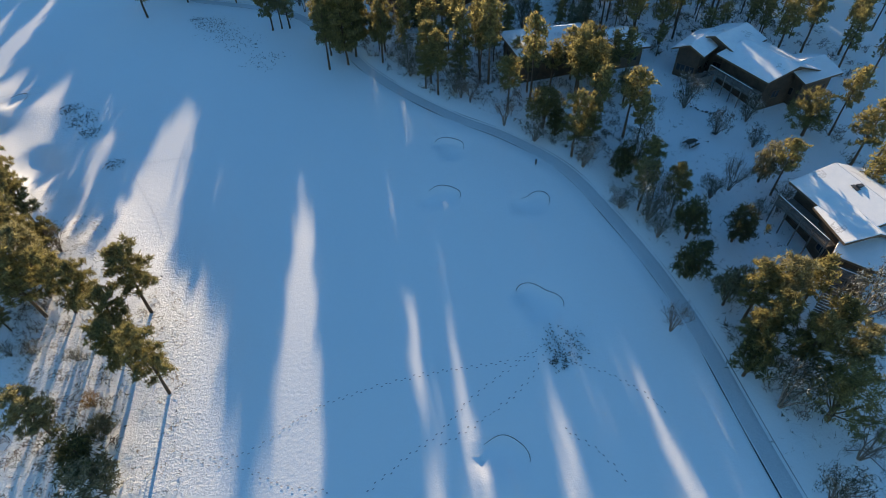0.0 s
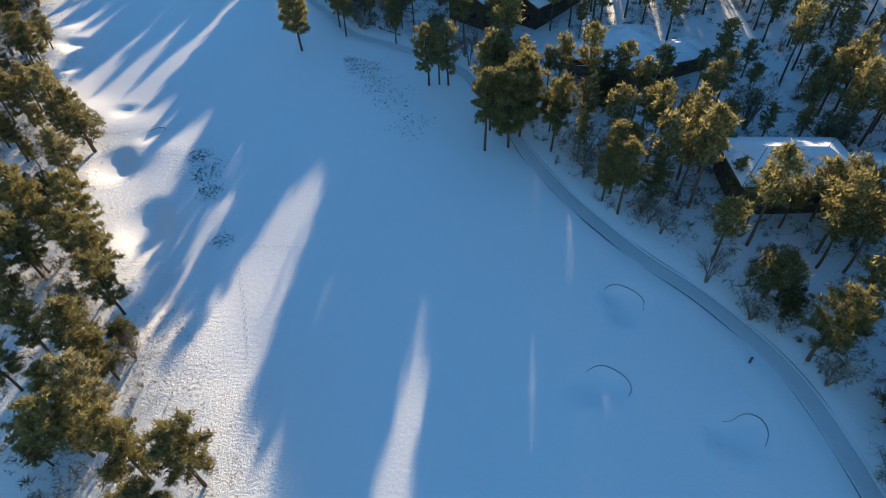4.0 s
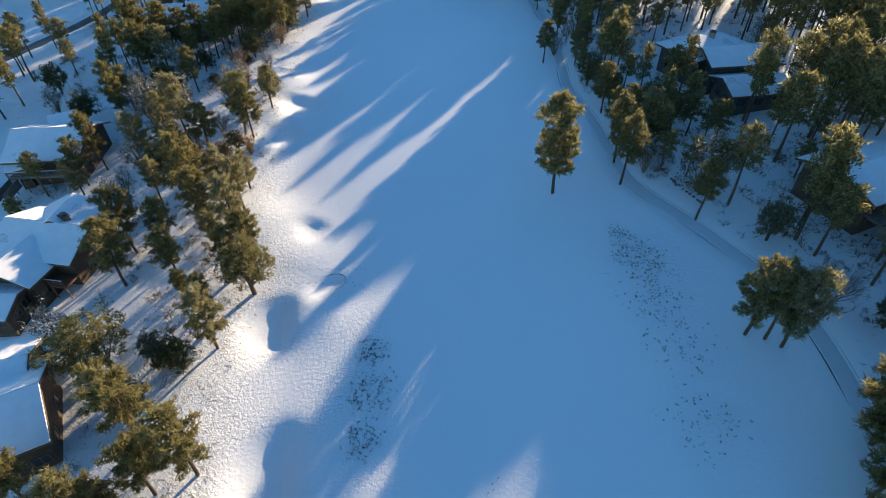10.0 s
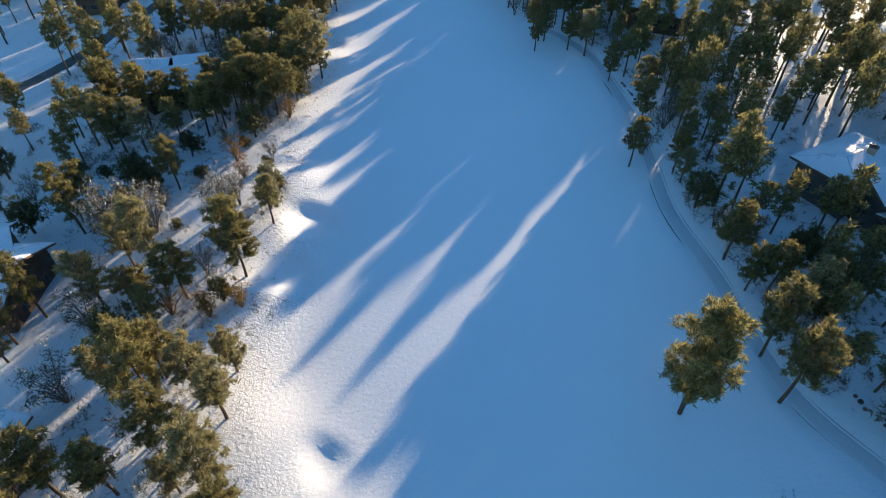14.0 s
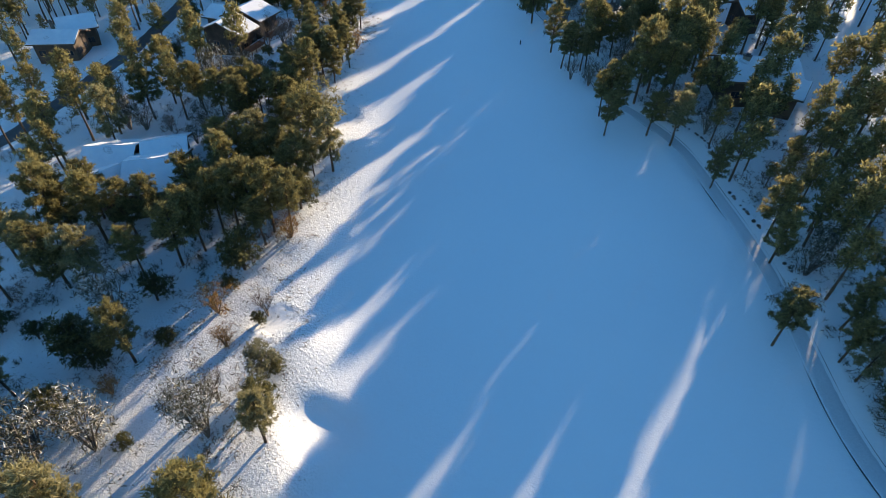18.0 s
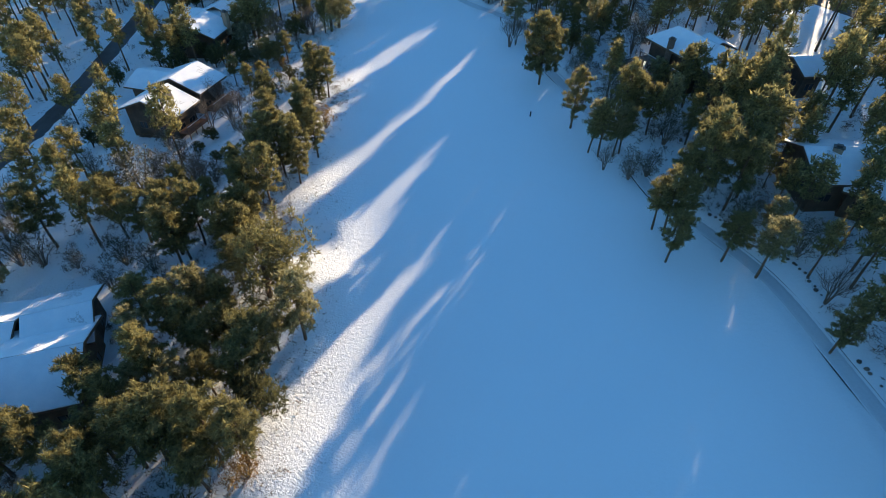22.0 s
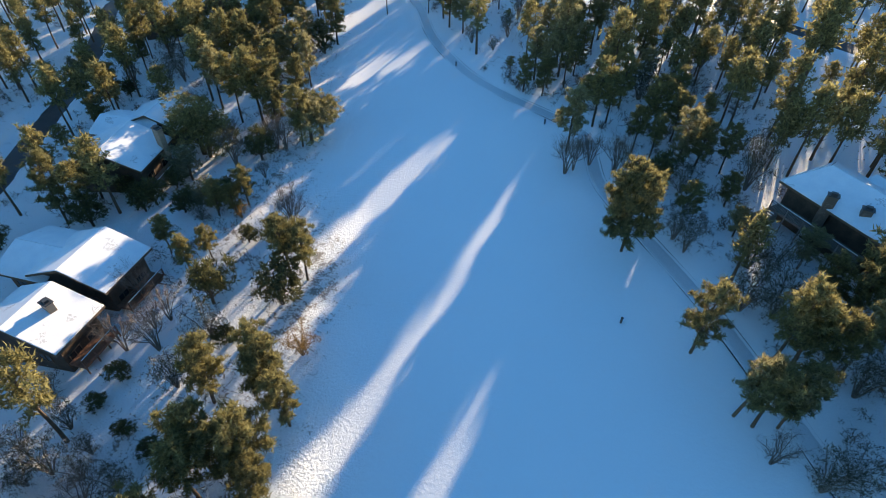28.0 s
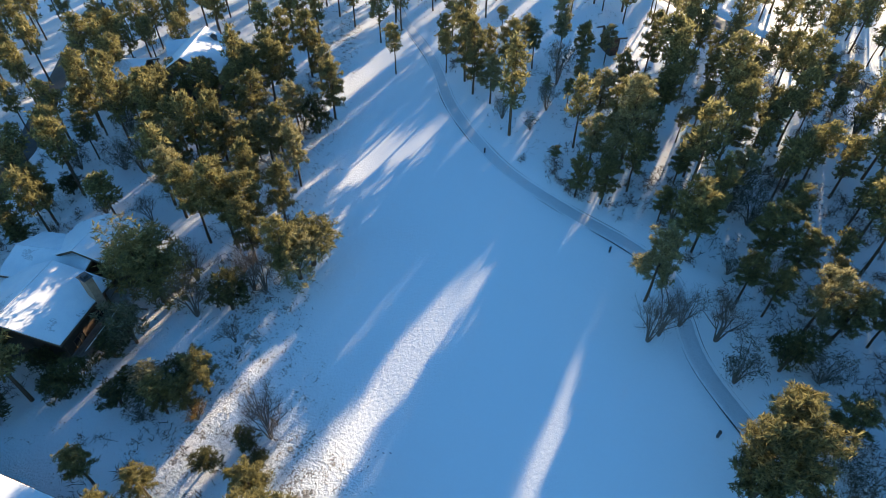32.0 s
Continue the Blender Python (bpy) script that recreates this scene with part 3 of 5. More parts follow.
PINES_D = [(-53.4, 67.8, 11), (-60.3, 62.3, 9), (-8.2, 108.4, 13), (-3.0, 113.0, 9.6), (-63.7, 60.3, 8), (-60.3, 66.3, 11), (-64.2, 63.8, 8), (18.8, 136.8, 12), (-60.8, 67.6, 8), (-60.1, 71.1, 9), (-68.7, 64.4, 10), (-58.3, 74.4, 11), (10.8, 135.9, 12), (-62.6, 72.9, 6), (-15.9, 115.3, 11), (-17.5, 115.6, 10), (-65.7, 74.3, 12), (-19.3, 115.2, 11), (5.2, 137.7, 9.9), (1.5, 135.9, 11.0), (-8.9, 133.1, 11.7), (-68.1, 85.1, 9), (-72.4, 87.5, 7), (-16.7, 138.4, 15.0), (-77.2, 88.2, 5), (-28.5, 131.2, 9.5), (-25.7, 135.9, 11.8), (-75.0, 93.8, 8), (-80.2, 89.5, 9), (-86.6, 85.6, 11)]
PINES_E = [(-74.8, 96.6, 9), (-19.4, 145.6, 6), (-28.6, 137.7, 8), (-6.5, 160.1, 10), (-81.5, 96.2, 6), (-32.2, 139.8, 6.4), (-39.5, 133.7, 11), (-79.4, 98.9, 11), (-86.4, 92.9, 9), (-19.0, 151.9, 10), (-47.5, 127.2, 15), (-90.6, 90.0, 11), (-15.6, 157.2, 9), (-23.8, 151.8, 9.9), (-85.8, 98.8, 10), (-42.2, 138.4, 11.4), (-30.8, 148.8, 7.7), (-83.8, 103.3, 9), (-12.6, 165.9, 12), (-32.3, 149.0, 7.2), (-16.6, 163.4, 10), (-40.1, 145.1, 9.4), (-91.4, 100.5, 12), (-35.0, 150.0, 7.6), (-88.1, 103.7, 9), (-96.4, 98.5, 8), (-111.9, 85.4, 6), (-87.5, 107.7, 7), (-93.2, 103.0, 9), (-43.5, 147.2, 8.0)]
PINES_F = [(-39.6, 151.0, 9.6), (-45.6, 146.7, 7.1), (-111.9, 94.5, 7), (-99.5, 106.0, 7), (-48.9, 150.5, 9.0), (-117.4, 91.5, 8), (-39.3, 160.4, 10.8), (-40.8, 159.6, 9), (-113.6, 96.3, 9), (-100.4, 111.1, 9), (-103.8, 108.1, 6), (-47.8, 157.3, 7.6), (-106.2, 107.3, 6), (-114.7, 100.4, 11), (-109.6, 105.3, 9), (-97.1, 117.4, 9), (-99.8, 118.1, 11), (-50.5, 161.2, 10.6), (-108.2, 112.4, 12), (-112.1, 111.2, 9), (-52.9, 164.6, 11.7), (-41.8, 174.9, 12.0), (-57.9, 162.7, 6), (-36.9, 181.6, 11.9), (-101.7, 126.2, 8), (-34.7, 184.9, 12.1), (-59.5, 164.4, 7.2), (-56.2, 169.5, 8.8), (-65.4, 163.1, 8), (-125.4, 111.5, 12)]
PINES_G = [(-53.8, 174.1, 10.5), (-60.0, 168.8, 8.0), (-119.7, 117.1, 7), (-49.5, 179.1, 7.5), (-128.9, 113.1, 8), (-58.4, 174.8, 8.8), (-61.9, 172.6, 9.9), (-129.0, 115.3, 9), (-38.2, 196.1, 15.0), (-121.1, 124.8, 9), (-56.4, 182.0, 9.9), (-46.4, 191.2, 11), (-53.9, 186.3, 9), (-68.2, 175.5, 8.4), (-36.3, 204.0, 15.0), (-65.5, 180.5, 9), (-62.7, 183.3, 11.9), (-42.6, 201.5, 8), (-59.7, 187.0, 9.7), (-69.5, 179.1, 9.4), (-55.4, 191.4, 10.8), (-141.5, 118.9, 8), (-59.0, 191.9, 9.9), (-52.7, 197.7, 10), (-67.6, 185.3, 9.6), (-57.2, 196.6, 10.8), (-143.5, 121.6, 11), (-135.8, 128.7, 10), (-64.8, 190.5, 9.9), (-131.1, 132.9, 9)]
PINES_H = [(-62.7, 193.4, 10.9), (-139.1, 127.0, 11), (-129.4, 136.9, 10), (-70.3, 188.9, 7.0), (-142.4, 126.3, 11), (-122.9, 145.1, 8), (-128.9, 140.1, 10), (-71.9, 190.0, 4.0), (-55.7, 204.3, 13.2), (-146.1, 125.8, 11), (-66.7, 195.5, 10.8), (-121.4, 148.5, 10), (-155.6, 118.9, 8), (-78.1, 186.5, 7.4), (-123.5, 147.3, 11), (-70.5, 193.9, 6.6), (-76.3, 189.2, 8.7), (-132.0, 140.8, 9), (-67.8, 197.3, 8), (-126.3, 146.4, 11), (-128.2, 145.1, 11), (-129.8, 143.8, 10), (-151.2, 125.9, 11), (-132.7, 142.8, 8), (-142.8, 134.2, 12), (-65.2, 202.1, 11.9), (-137.6, 139.4, 10), (-140.4, 137.2, 10), (-147.7, 131.6, 13), (-69.9, 200.0, 11.5)]
PINES_I = [(-148.1, 132.8, 10), (-134.6, 145.3, 9), (-130.7, 149.8, 8), (-162.7, 122.0, 10), (-126.3, 153.6, 9), (-76.9, 196.8, 10.6), (-133.5, 147.7, 8), (-63.3, 208.9, 11), (-129.7, 152.1, 7), (-138.0, 145.5, 9), (-133.5, 149.8, 11), (-152.2, 133.6, 11), (-148.3, 137.0, 10), (-127.2, 156.2, 10), (-86.2, 194.0, 9), (-57.4, 219.5, 12), (-74.6, 204.7, 9.2), (-132.8, 154.4, 8), (-127.8, 159.2, 7), (-78.7, 202.2, 8.9), (-61.2, 217.7, 14.4), (-138.4, 151.0, 9), (-157.1, 134.9, 10), (-126.4, 161.7, 11), (-131.8, 157.2, 8), (-134.9, 155.0, 9), (-90.1, 194.7, 7.5), (-86.6, 199.1, 7.6), (-95.8, 191.7, 8), (-138.2, 154.9, 9)]
PINES_J = [(-78.7, 207.0, 9.7), (-134.7, 159.1, 8), (-161.8, 136.4, 10), (-137.4, 157.9, 9), (-175.4, 125.1, 11), (-69.4, 218.2, 11), (-84.0, 205.8, 9.7), (-131.7, 164.6, 6), (-143.5, 154.8, 8), (-77.6, 212.4, 11.9), (-96.2, 196.6, 9), (-97.3, 196.2, 10), (-86.4, 205.9, 8.4), (-138.5, 161.0, 5), (-139.9, 159.8, 5), (-163.8, 139.7, 10), (-98.8, 196.6, 8), (-137.3, 163.7, 8), (-151.6, 151.6, 4), (-91.7, 204.4, 11.5), (-95.3, 203.2, 14.5), (-90.7, 208.0, 10.6), (-160.8, 147.4, 13), (-140.4, 167.4, 9), (-78.5, 221.4, 11.3), (-97.7, 204.7, 8.0), (-94.7, 207.6, 11), (-85.7, 215.5, 10.5), (-146.7, 162.6, 10), (-142.6, 166.4, 10)]
PINES_K = [(-171.8, 141.8, 10), (-75.2, 227.1, 11.4), (-147.6, 164.3, 8), (-91.9, 213.1, 13.1), (-96.1, 209.7, 12.3), (-143.2, 169.2, 9), (-142.4, 170.4, 9), (-149.3, 164.4, 10), (-179.4, 138.6, 12), (-147.9, 167.0, 10), (-72.7, 233.1, 8.6), (-144.8, 170.6, 6), (-85.9, 222.9, 9), (-144.3, 173.3, 7), (-180.6, 141.9, 11), (-155.1, 164.1, 9), (-94.5, 217.1, 9), (-143.2, 174.9, 12), (-81.5, 230.0, 10.7), (-158.8, 163.2, 10), (-150.6, 170.9, 7), (-154.1, 167.9, 8), (-93.2, 221.1, 13), (-147.2, 174.6, 9), (-166.5, 157.7, 11), (-108.1, 209.6, 8), (-84.8, 230.3, 15.0), (-99.6, 217.5, 8.4), (-78.9, 235.8, 13.2), (-107.6, 210.8, 8.5)]
PINES_L = [(-110.1, 208.7, 9), (-92.2, 224.8, 13.5), (-158.0, 167.9, 7), (-97.2, 221.3, 13.1), (-155.3, 170.8, 8), (-187.0, 143.5, 13), (-111.7, 209.1, 9), (-178.3, 151.3, 13), (-149.8, 176.3, 9), (-163.2, 165.2, 8), (-94.5, 225.5, 11), (-103.4, 218.5, 9.8), (-145.4, 182.6, 7), (-105.5, 217.4, 8.5), (-168.1, 163.2, 12), (-149.7, 180.1, 9), (-107.8, 216.9, 9.9), (-165.5, 167.0, 6), (-109.7, 216.0, 11.7), (-93.7, 230.0, 12), (-188.0, 148.4, 10), (-148.5, 182.8, 9), (-147.4, 184.6, 10), (-100.5, 225.9, 7), (-92.3, 233.6, 14.4), (-151.3, 182.6, 10), (-103.6, 224.3, 11.4), (-99.0, 229.2, 10), (-82.5, 243.9, 14.8), (-116.6, 214.4, 10)]
PINES_M = [(-147.6, 189.1, 9), (-106.5, 225.2, 8), (-150.0, 189.8, 10), (-151.1, 190.6, 11), (-78.8, 253.9, 9), (-155.7, 187.5, 10), (-180.7, 167.3, 6), (-108.4, 231.1, 6), (-122.2, 221.1, 10), (-186.3, 167.0, 11), (-94.2, 249.9, 11), (-97.9, 246.9, 11.5), (-115.6, 233.5, 4.6), (-101.3, 246.9, 12.1), (-126.1, 226.2, 13), (-121.7, 233.5, 6.5), (-117.5, 238.9, 5.1), (-126.2, 231.4, 8.3), (-157.8, 204.3, 9), (-159.4, 203.5, 10), (-186.9, 181.9, 11), (-91.6, 265.1, 11), (-111.1, 248.7, 13.2), (-96.4, 261.8, 12), (-198.8, 173.0, 11), (-162.2, 205.9, 6), (-113.7, 248.9, 10.4), (-171.5, 198.9, 6), (-108.6, 254.1, 11), (-119.2, 245.7, 7.6)]
PINES_N = [(-171.1, 201.9, 5), (-122.5, 244.5, 8.0), (-124.7, 244.9, 9.3), (-103.1, 263.9, 15.0), (-176.8, 200.3, 6), (-114.4, 256.6, 13.2), (-123.3, 249.3, 6.5), (-128.6, 245.4, 7.2), (-131.2, 246.1, 7.4), (-120.0, 256.0, 11.9), (-174.2, 209.4, 5), (-123.3, 253.9, 6.9), (-176.1, 208.1, 6), (-126.9, 250.9, 8.0), (-207.9, 181.1, 12), (-174.0, 211.5, 6), (-139.8, 242.1, 10), (-121.2, 259.0, 11.6), (-226.6, 168.3, 5), (-129.9, 252.9, 8.9), (-117.4, 265.0, 8.5), (-195.3, 198.1, 11), (-128.6, 257.7, 8.5), (-121.5, 264.0, 8), (-105.1, 279.1, 11), (-138.5, 250.1, 11.4), (-136.9, 251.9, 9.2), (-116.4, 270.9, 8.6), (-211.9, 188.0, 11), (-195.7, 203.9, 9)]
PINES_O = [(-136.4, 257.2, 10.0), (-200.6, 201.4, 12), (-123.6, 269.1, 9), (-112.3, 279.0, 15.0), (-130.2, 264.0, 9.9), (-209.9, 194.8, 10), (-141.7, 255.6, 5.3), (-176.6, 226.1, 10), (-127.2, 269.4, 10), (-134.6, 263.1, 8.1), (-128.9, 268.3, 9), (-149.1, 255.8, 7), (-182.2, 227.0, 10), (-133.3, 269.6, 8.7), (-216.2, 197.9, 11), (-122.4, 280.0, 11.5), (-141.7, 264.0, 5.8), (-152.5, 255.8, 6.5), (-140.8, 266.2, 7.7), (-149.5, 258.8, 9), (-132.4, 274.9, 10.4), (-137.4, 270.7, 12.6), (-186.4, 228.1, 13), (-185.0, 229.4, 11), (-209.9, 208.8, 6), (-220.1, 200.7, 12), (-146.7, 264.7, 6.5), (-190.3, 227.2, 12), (-149.0, 263.3, 14.4), (-183.2, 233.6, 10)]
PINES_P = [(-152.5, 260.6, 9.4), (-125.3, 285.0, 7), (-230.5, 194.9, 9), (-210.3, 215.5, 8), (-124.4, 290.9, 8), (-188.9, 234.8, 11), (-157.8, 262.1, 2.8), (-151.3, 268.5, 10.9), (-130.9, 286.3, 13.1), (-127.6, 289.3, 7.5), (-215.7, 212.8, 12), (-137.1, 281.3, 9), (-197.1, 229.3, 11), (-142.0, 277.9, 7.6), (-150.2, 272.7, 10), (-187.1, 241.1, 10), (-147.3, 276.1, 10.3), (-140.0, 282.7, 13.0), (-213.5, 220.8, 10), (-220.9, 216.0, 11), (-194.1, 240.0, 9), (-198.5, 236.9, 9), (-155.7, 274.3, 8.8), (-217.3, 222.0, 6), (-194.0, 243.2, 9), (-203.3, 235.4, 10), (-142.5, 288.9, 7), (-135.8, 295.0, 9), (-193.5, 245.0, 9), (-198.6, 241.2, 9)]
PINES_Q = [(-200.0, 240.2, 12), (-206.0, 235.0, 11), (-154.2, 280.7, 8.9), (-146.1, 288.5, 7.4), (-126.7, 307.0, 11.0), (-205.3, 239.5, 11), (-122.9, 313.1, 11), (-195.5, 251.0, 9), (-235.4, 216.9, 11), (-201.0, 247.7, 11), (-141.4, 299.5, 9), (-135.0, 305.4, 11.9), (-173.3, 273.1, 8), (-131.0, 310.4, 11), (-152.8, 291.5, 11.4), (-227.8, 226.5, 9), (-162.0, 284.1, 6.4), (-149.1, 295.8, 11), (-194.0, 257.9, 10), (-222.0, 233.6, 8), (-238.1, 220.4, 12), (-206.1, 249.0, 10), (-177.3, 274.8, 12.6), (-210.4, 246.6, 8), (-215.6, 242.2, 12), (-246.6, 215.4, 12), (-163.2, 288.4, 8.9), (-205.9, 254.2, 12), (-160.5, 293.9, 7), (-227.2, 236.8, 10)]
PINES_R = [(-174.6, 283.2, 9.9), (-180.7, 278.2, 12.3), (-203.9, 258.5, 11), (-171.5, 286.8, 8.9), (-227.0, 238.7, 10), (-231.3, 235.0, 11), (-167.9, 290.7, 11.6), (-199.1, 263.8, 9), (-207.0, 258.0, 12), (-215.6, 253.0, 9), (-223.6, 246.2, 9), (-202.5, 265.3, 10), (-239.8, 233.1, 10), (-223.1, 251.9, 8), (-206.4, 267.4, 12), (-209.3, 264.9, 13), (-216.1, 260.2, 10), (-188.5, 285.5, 8.0), (-247.3, 239.4, 12), (-252.8, 241.6, 12), (-255.2, 246.6, 13), (-249.5, 258.6, 10), (-239.6, 268.3, 10), (-245.4, 266.0, 10), (-257.0, 261.4, 10), (-272.5, 253.1, 12), (-270.0, 262.5, 11)]
PINES = PINES_A + PINES_B + PINES_C + PINES_D + PINES_E + PINES_F + PINES_G + PINES_H + PINES_I + PINES_J + PINES_K + PINES_L + PINES_M + PINES_N + PINES_O + PINES_P + PINES_Q + PINES_R
JUNIPERS_A = [(39.4, 20.8, 8), (34.0, 26.5, 7), (36.2, 35.1, 6), (41.8, 43.8, 6), (62.6, 62.1, 8), (50.7, 53.4, 7), (38.3, 43.1, 1.5), (33.8, 39.6, 6), (36.6, 45.4, 7), (32.8, 58.1, 6), (40.0, 75.8, 6), (26.7, 69.4, 5), (37.5, 81.0, 8), (-28.1, 24.5, 6), (25.3, 71.8, 8), (-30.0, 27.0, 6), (-29.9, 30.4, 3), (39.9, 99.2, 7), (-43.7, 58.1, 5), (10.2, 108.2, 6), (-52.3, 61.9, 5), (-7.6, 122.7, 6), (-69.3, 75.0, 5), (-69.3, 81.1, 5), (-72.2, 80.6, 5), (-76.5, 77.2, 9), (-20.2, 131.0, 7), (-15.4, 137.4, 5), (-70.8, 93.1, 9.5), (-96.2, 79.9, 4)]
JUNIPERS_B = [(-38.5, 146.2, 5), (-37.7, 150.3, 8), (-41.9, 153.4, 7), (-101.0, 102.3, 7), (-48.9, 154.0, 6), (-96.0, 113.1, 4), (-54.6, 158.4, 6), (-113.0, 118.9, 2), (-104.7, 128.5, 5), (-132.4, 107.7, 7), (-106.9, 132.3, 2), (-107.9, 131.6, 5), (-123.8, 122.8, 5), (-127.0, 121.9, 7), (-120.2, 128.3, 2.5), (-127.5, 123.0, 6), (-113.7, 135.8, 2), (-134.4, 120.6, 3), (-139.3, 118.7, 4), (-126.9, 131.5, 5), (-120.6, 137.4, 2.5), (-150.4, 112.4, 7), (-121.7, 140.6, 7), (-124.0, 152.7, 7), (-133.8, 164.2, 11), (-157.3, 181.1, 2), (-161.2, 181.0, 2), (-165.9, 181.9, 2), (-166.7, 185.3, 2.5), (-159.5, 193.3, 3)]
JUNIPERS_C = [(-184.6, 175.3, 4), (-157.8, 200.0, 7), (-165.2, 196.5, 7), (-126.3, 239.2, 6), (-164.6, 208.4, 2), (-168.6, 205.9, 3), (-166.8, 209.2, 3), (-199.1, 190.8, 5), (-181.3, 206.7, 4), (-178.7, 209.0, 5), (-177.0, 211.2, 4), (-191.4, 199.4, 6), (-181.7, 208.8, 3), (-187.0, 204.6, 5), (-186.5, 206.2, 5), (-191.4, 205.7, 4), (-186.8, 210.1, 4), (-185.9, 212.3, 6), (-179.7, 220.4, 6), (-176.1, 227.6, 8), (-187.9, 217.7, 8), (-189.4, 217.9, 10), (-176.2, 230.2, 8), (-217.6, 226.1, 4), (-193.4, 253.2, 7), (-237.2, 228.1, 4)]
JUNIPERS = JUNIPERS_A + JUNIPERS_B + JUNIPERS_C
FROSTED_A = [(35.1, 13.9, 5), (46.9, 29.4, 11), (35.7, 22.8, 7), (49.9, 47.6, 5), (47.3, 47.4, 3), (54.0, 60.8, 4), (42.8, 51.6, 4), (33.2, 46.2, 4), (56.4, 67.0, 5), (33.3, 49.6, 9), (50.2, 64.7, 5), (30.6, 52.3, 4), (35.9, 60.2, 8), (48.8, 72.3, 6), (28.5, 61.3, 5), (23.3, 68.7, 5), (-35.1, 39.4, 2), (13.6, 84.5, 6), (-40.3, 41.1, 2), (30.2, 104.0, 8), (-42.8, 41.4, 2), (6.5, 91.3, 5), (6.5, 93.9, 7), (-2.9, 134.3, 6), (-5.4, 135.1, 5), (-84.0, 75.8, 8), (-29.9, 137.2, 10), (-37.6, 137.9, 6), (-39.6, 141.2, 5), (-99.9, 95.5, 8)]
FROSTED_B = [(-107.0, 102.4, 7), (-116.7, 107.5, 4), (-32.0, 183.8, 6), (-117.0, 112.5, 11), (-106.9, 123.6, 9), (-115.6, 116.8, 9), (-120.6, 113.7, 9), (-109.6, 123.7, 6), (-65.1, 167.2, 6), (-64.4, 175.5, 7), (-143.3, 107.8, 6), (-140.4, 111.8, 5), (-64.3, 178.2, 6), (-128.0, 127.2, 9), (-82.6, 199.6, 6), (-89.5, 200.1, 5), (-89.3, 201.9, 6), (-148.5, 156.6, 4), (-145.6, 159.9, 3), (-152.3, 156.3, 4), (-150.0, 160.6, 5), (-154.6, 159.9, 6), (-160.1, 156.6, 3), (-104.5, 205.2, 5), (-102.5, 207.2, 5), (-164.7, 154.8, 6), (-167.5, 153.4, 6), (-102.4, 216.0, 6), (-172.7, 156.2, 5), (-161.9, 169.3, 10)]
FROSTED_C = [(-179.1, 158.1, 6), (-157.1, 177.3, 4), (-160.8, 176.5, 4), (-165.1, 173.8, 4), (-164.0, 175.5, 5), (-110.1, 222.7, 7), (-162.2, 178.4, 3), (-113.2, 222.0, 7), (-168.9, 175.5, 4), (-166.5, 179.1, 4), (-177.2, 170.5, 5), (-111.1, 229.0, 6), (-160.4, 187.0, 5), (-113.3, 228.9, 6), (-171.8, 180.6, 4), (-120.2, 228.4, 5), (-161.8, 192.9, 6), (-121.8, 230.1, 5), (-189.1, 178.8, 4), (-115.7, 243.3, 8), (-193.5, 177.0, 3), (-123.0, 239.4, 5), (-129.8, 236.0, 6), (-115.3, 249.5, 6), (-177.8, 206.5, 2.5), (-132.7, 250.0, 3), (-131.8, 259.6, 6), (-134.3, 261.2, 8), (-140.3, 256.7, 6), (-127.4, 276.2, 8)]
FROSTED_D = [(-121.4, 285.3, 9), (-208.8, 225.3, 4), (-164.2, 268.4, 3), (-169.5, 269.7, 4), (-164.0, 274.7, 5), (-212.1, 234.2, 7), (-215.5, 233.6, 6), (-222.3, 230.7, 6), (-165.5, 283.1, 8), (-223.6, 241.1, 7)]
FROSTED = FROSTED_A + FROSTED_B + FROSTED_C + FROSTED_D
BARE_A = [(39.9, 16.9, 5), (29.0, 32.8, 4), (45.9, 52.6, 5), (19.6, 73.5, 5), (15.5, 80.9, 4), (14.2, 82.6, 4), (-42.2, 56.7, 4), (-13.0, 122.4, 6), (-14.2, 125.7, 4), (-42.6, 143.0, 6), (-37.3, 163.6, 4), (-51.6, 155.9, 3), (-101.6, 115.0, 5), (-109.3, 126.7, 5), (-113.6, 137.1, 4), (-79.1, 193.2, 5), (-108.3, 205.9, 4), (-157.0, 174.7, 6), (-165.9, 189.3, 6), (-169.3, 187.7, 6), (-168.7, 191.1, 4), (-168.0, 192.7, 5), (-174.1, 193.7, 5), (-165.4, 210.8, 5), (-132.2, 240.1, 6), (-166.5, 211.5, 6), (-138.2, 237.1, 6), (-137.4, 238.2, 6), (-135.8, 240.5, 5), (-176.2, 217.2, 3)]
BARE_B = [(-182.7, 217.9, 6), (-178.4, 224.3, 6), (-179.6, 223.7, 6), (-186.8, 221.8, 5), (-201.4, 227.0, 4)]
BARE = BARE_A + BARE_B
GOLDEN_A = [(-31.8, 33.6, 2), (-95.5, 110.7, 3), (-93.6, 113.8, 4), (-96.9, 111.2, 3), (-100.0, 108.6, 6), (-119.7, 121.2, 3), (-114.0, 131.5, 3), (-118.9, 134.2, 5), (-120.7, 147.6, 4), (-151.3, 195.6, 4), (-172.9, 209.0, 2.5)]
GOLDEN = GOLDEN_A

HOUSE_SPOTS = [(53, 40), (60, 77), (37, 90), (15, 120), (-9, 144), (-34, 166), (-78, 214), (-100, 238), (-88, 242), (-125, 98), (-98, 82), (-79, 69), (-149, 144), (-212, 168), (-182, 190), (-198, 214), (-227, 257), (-161, 299)]
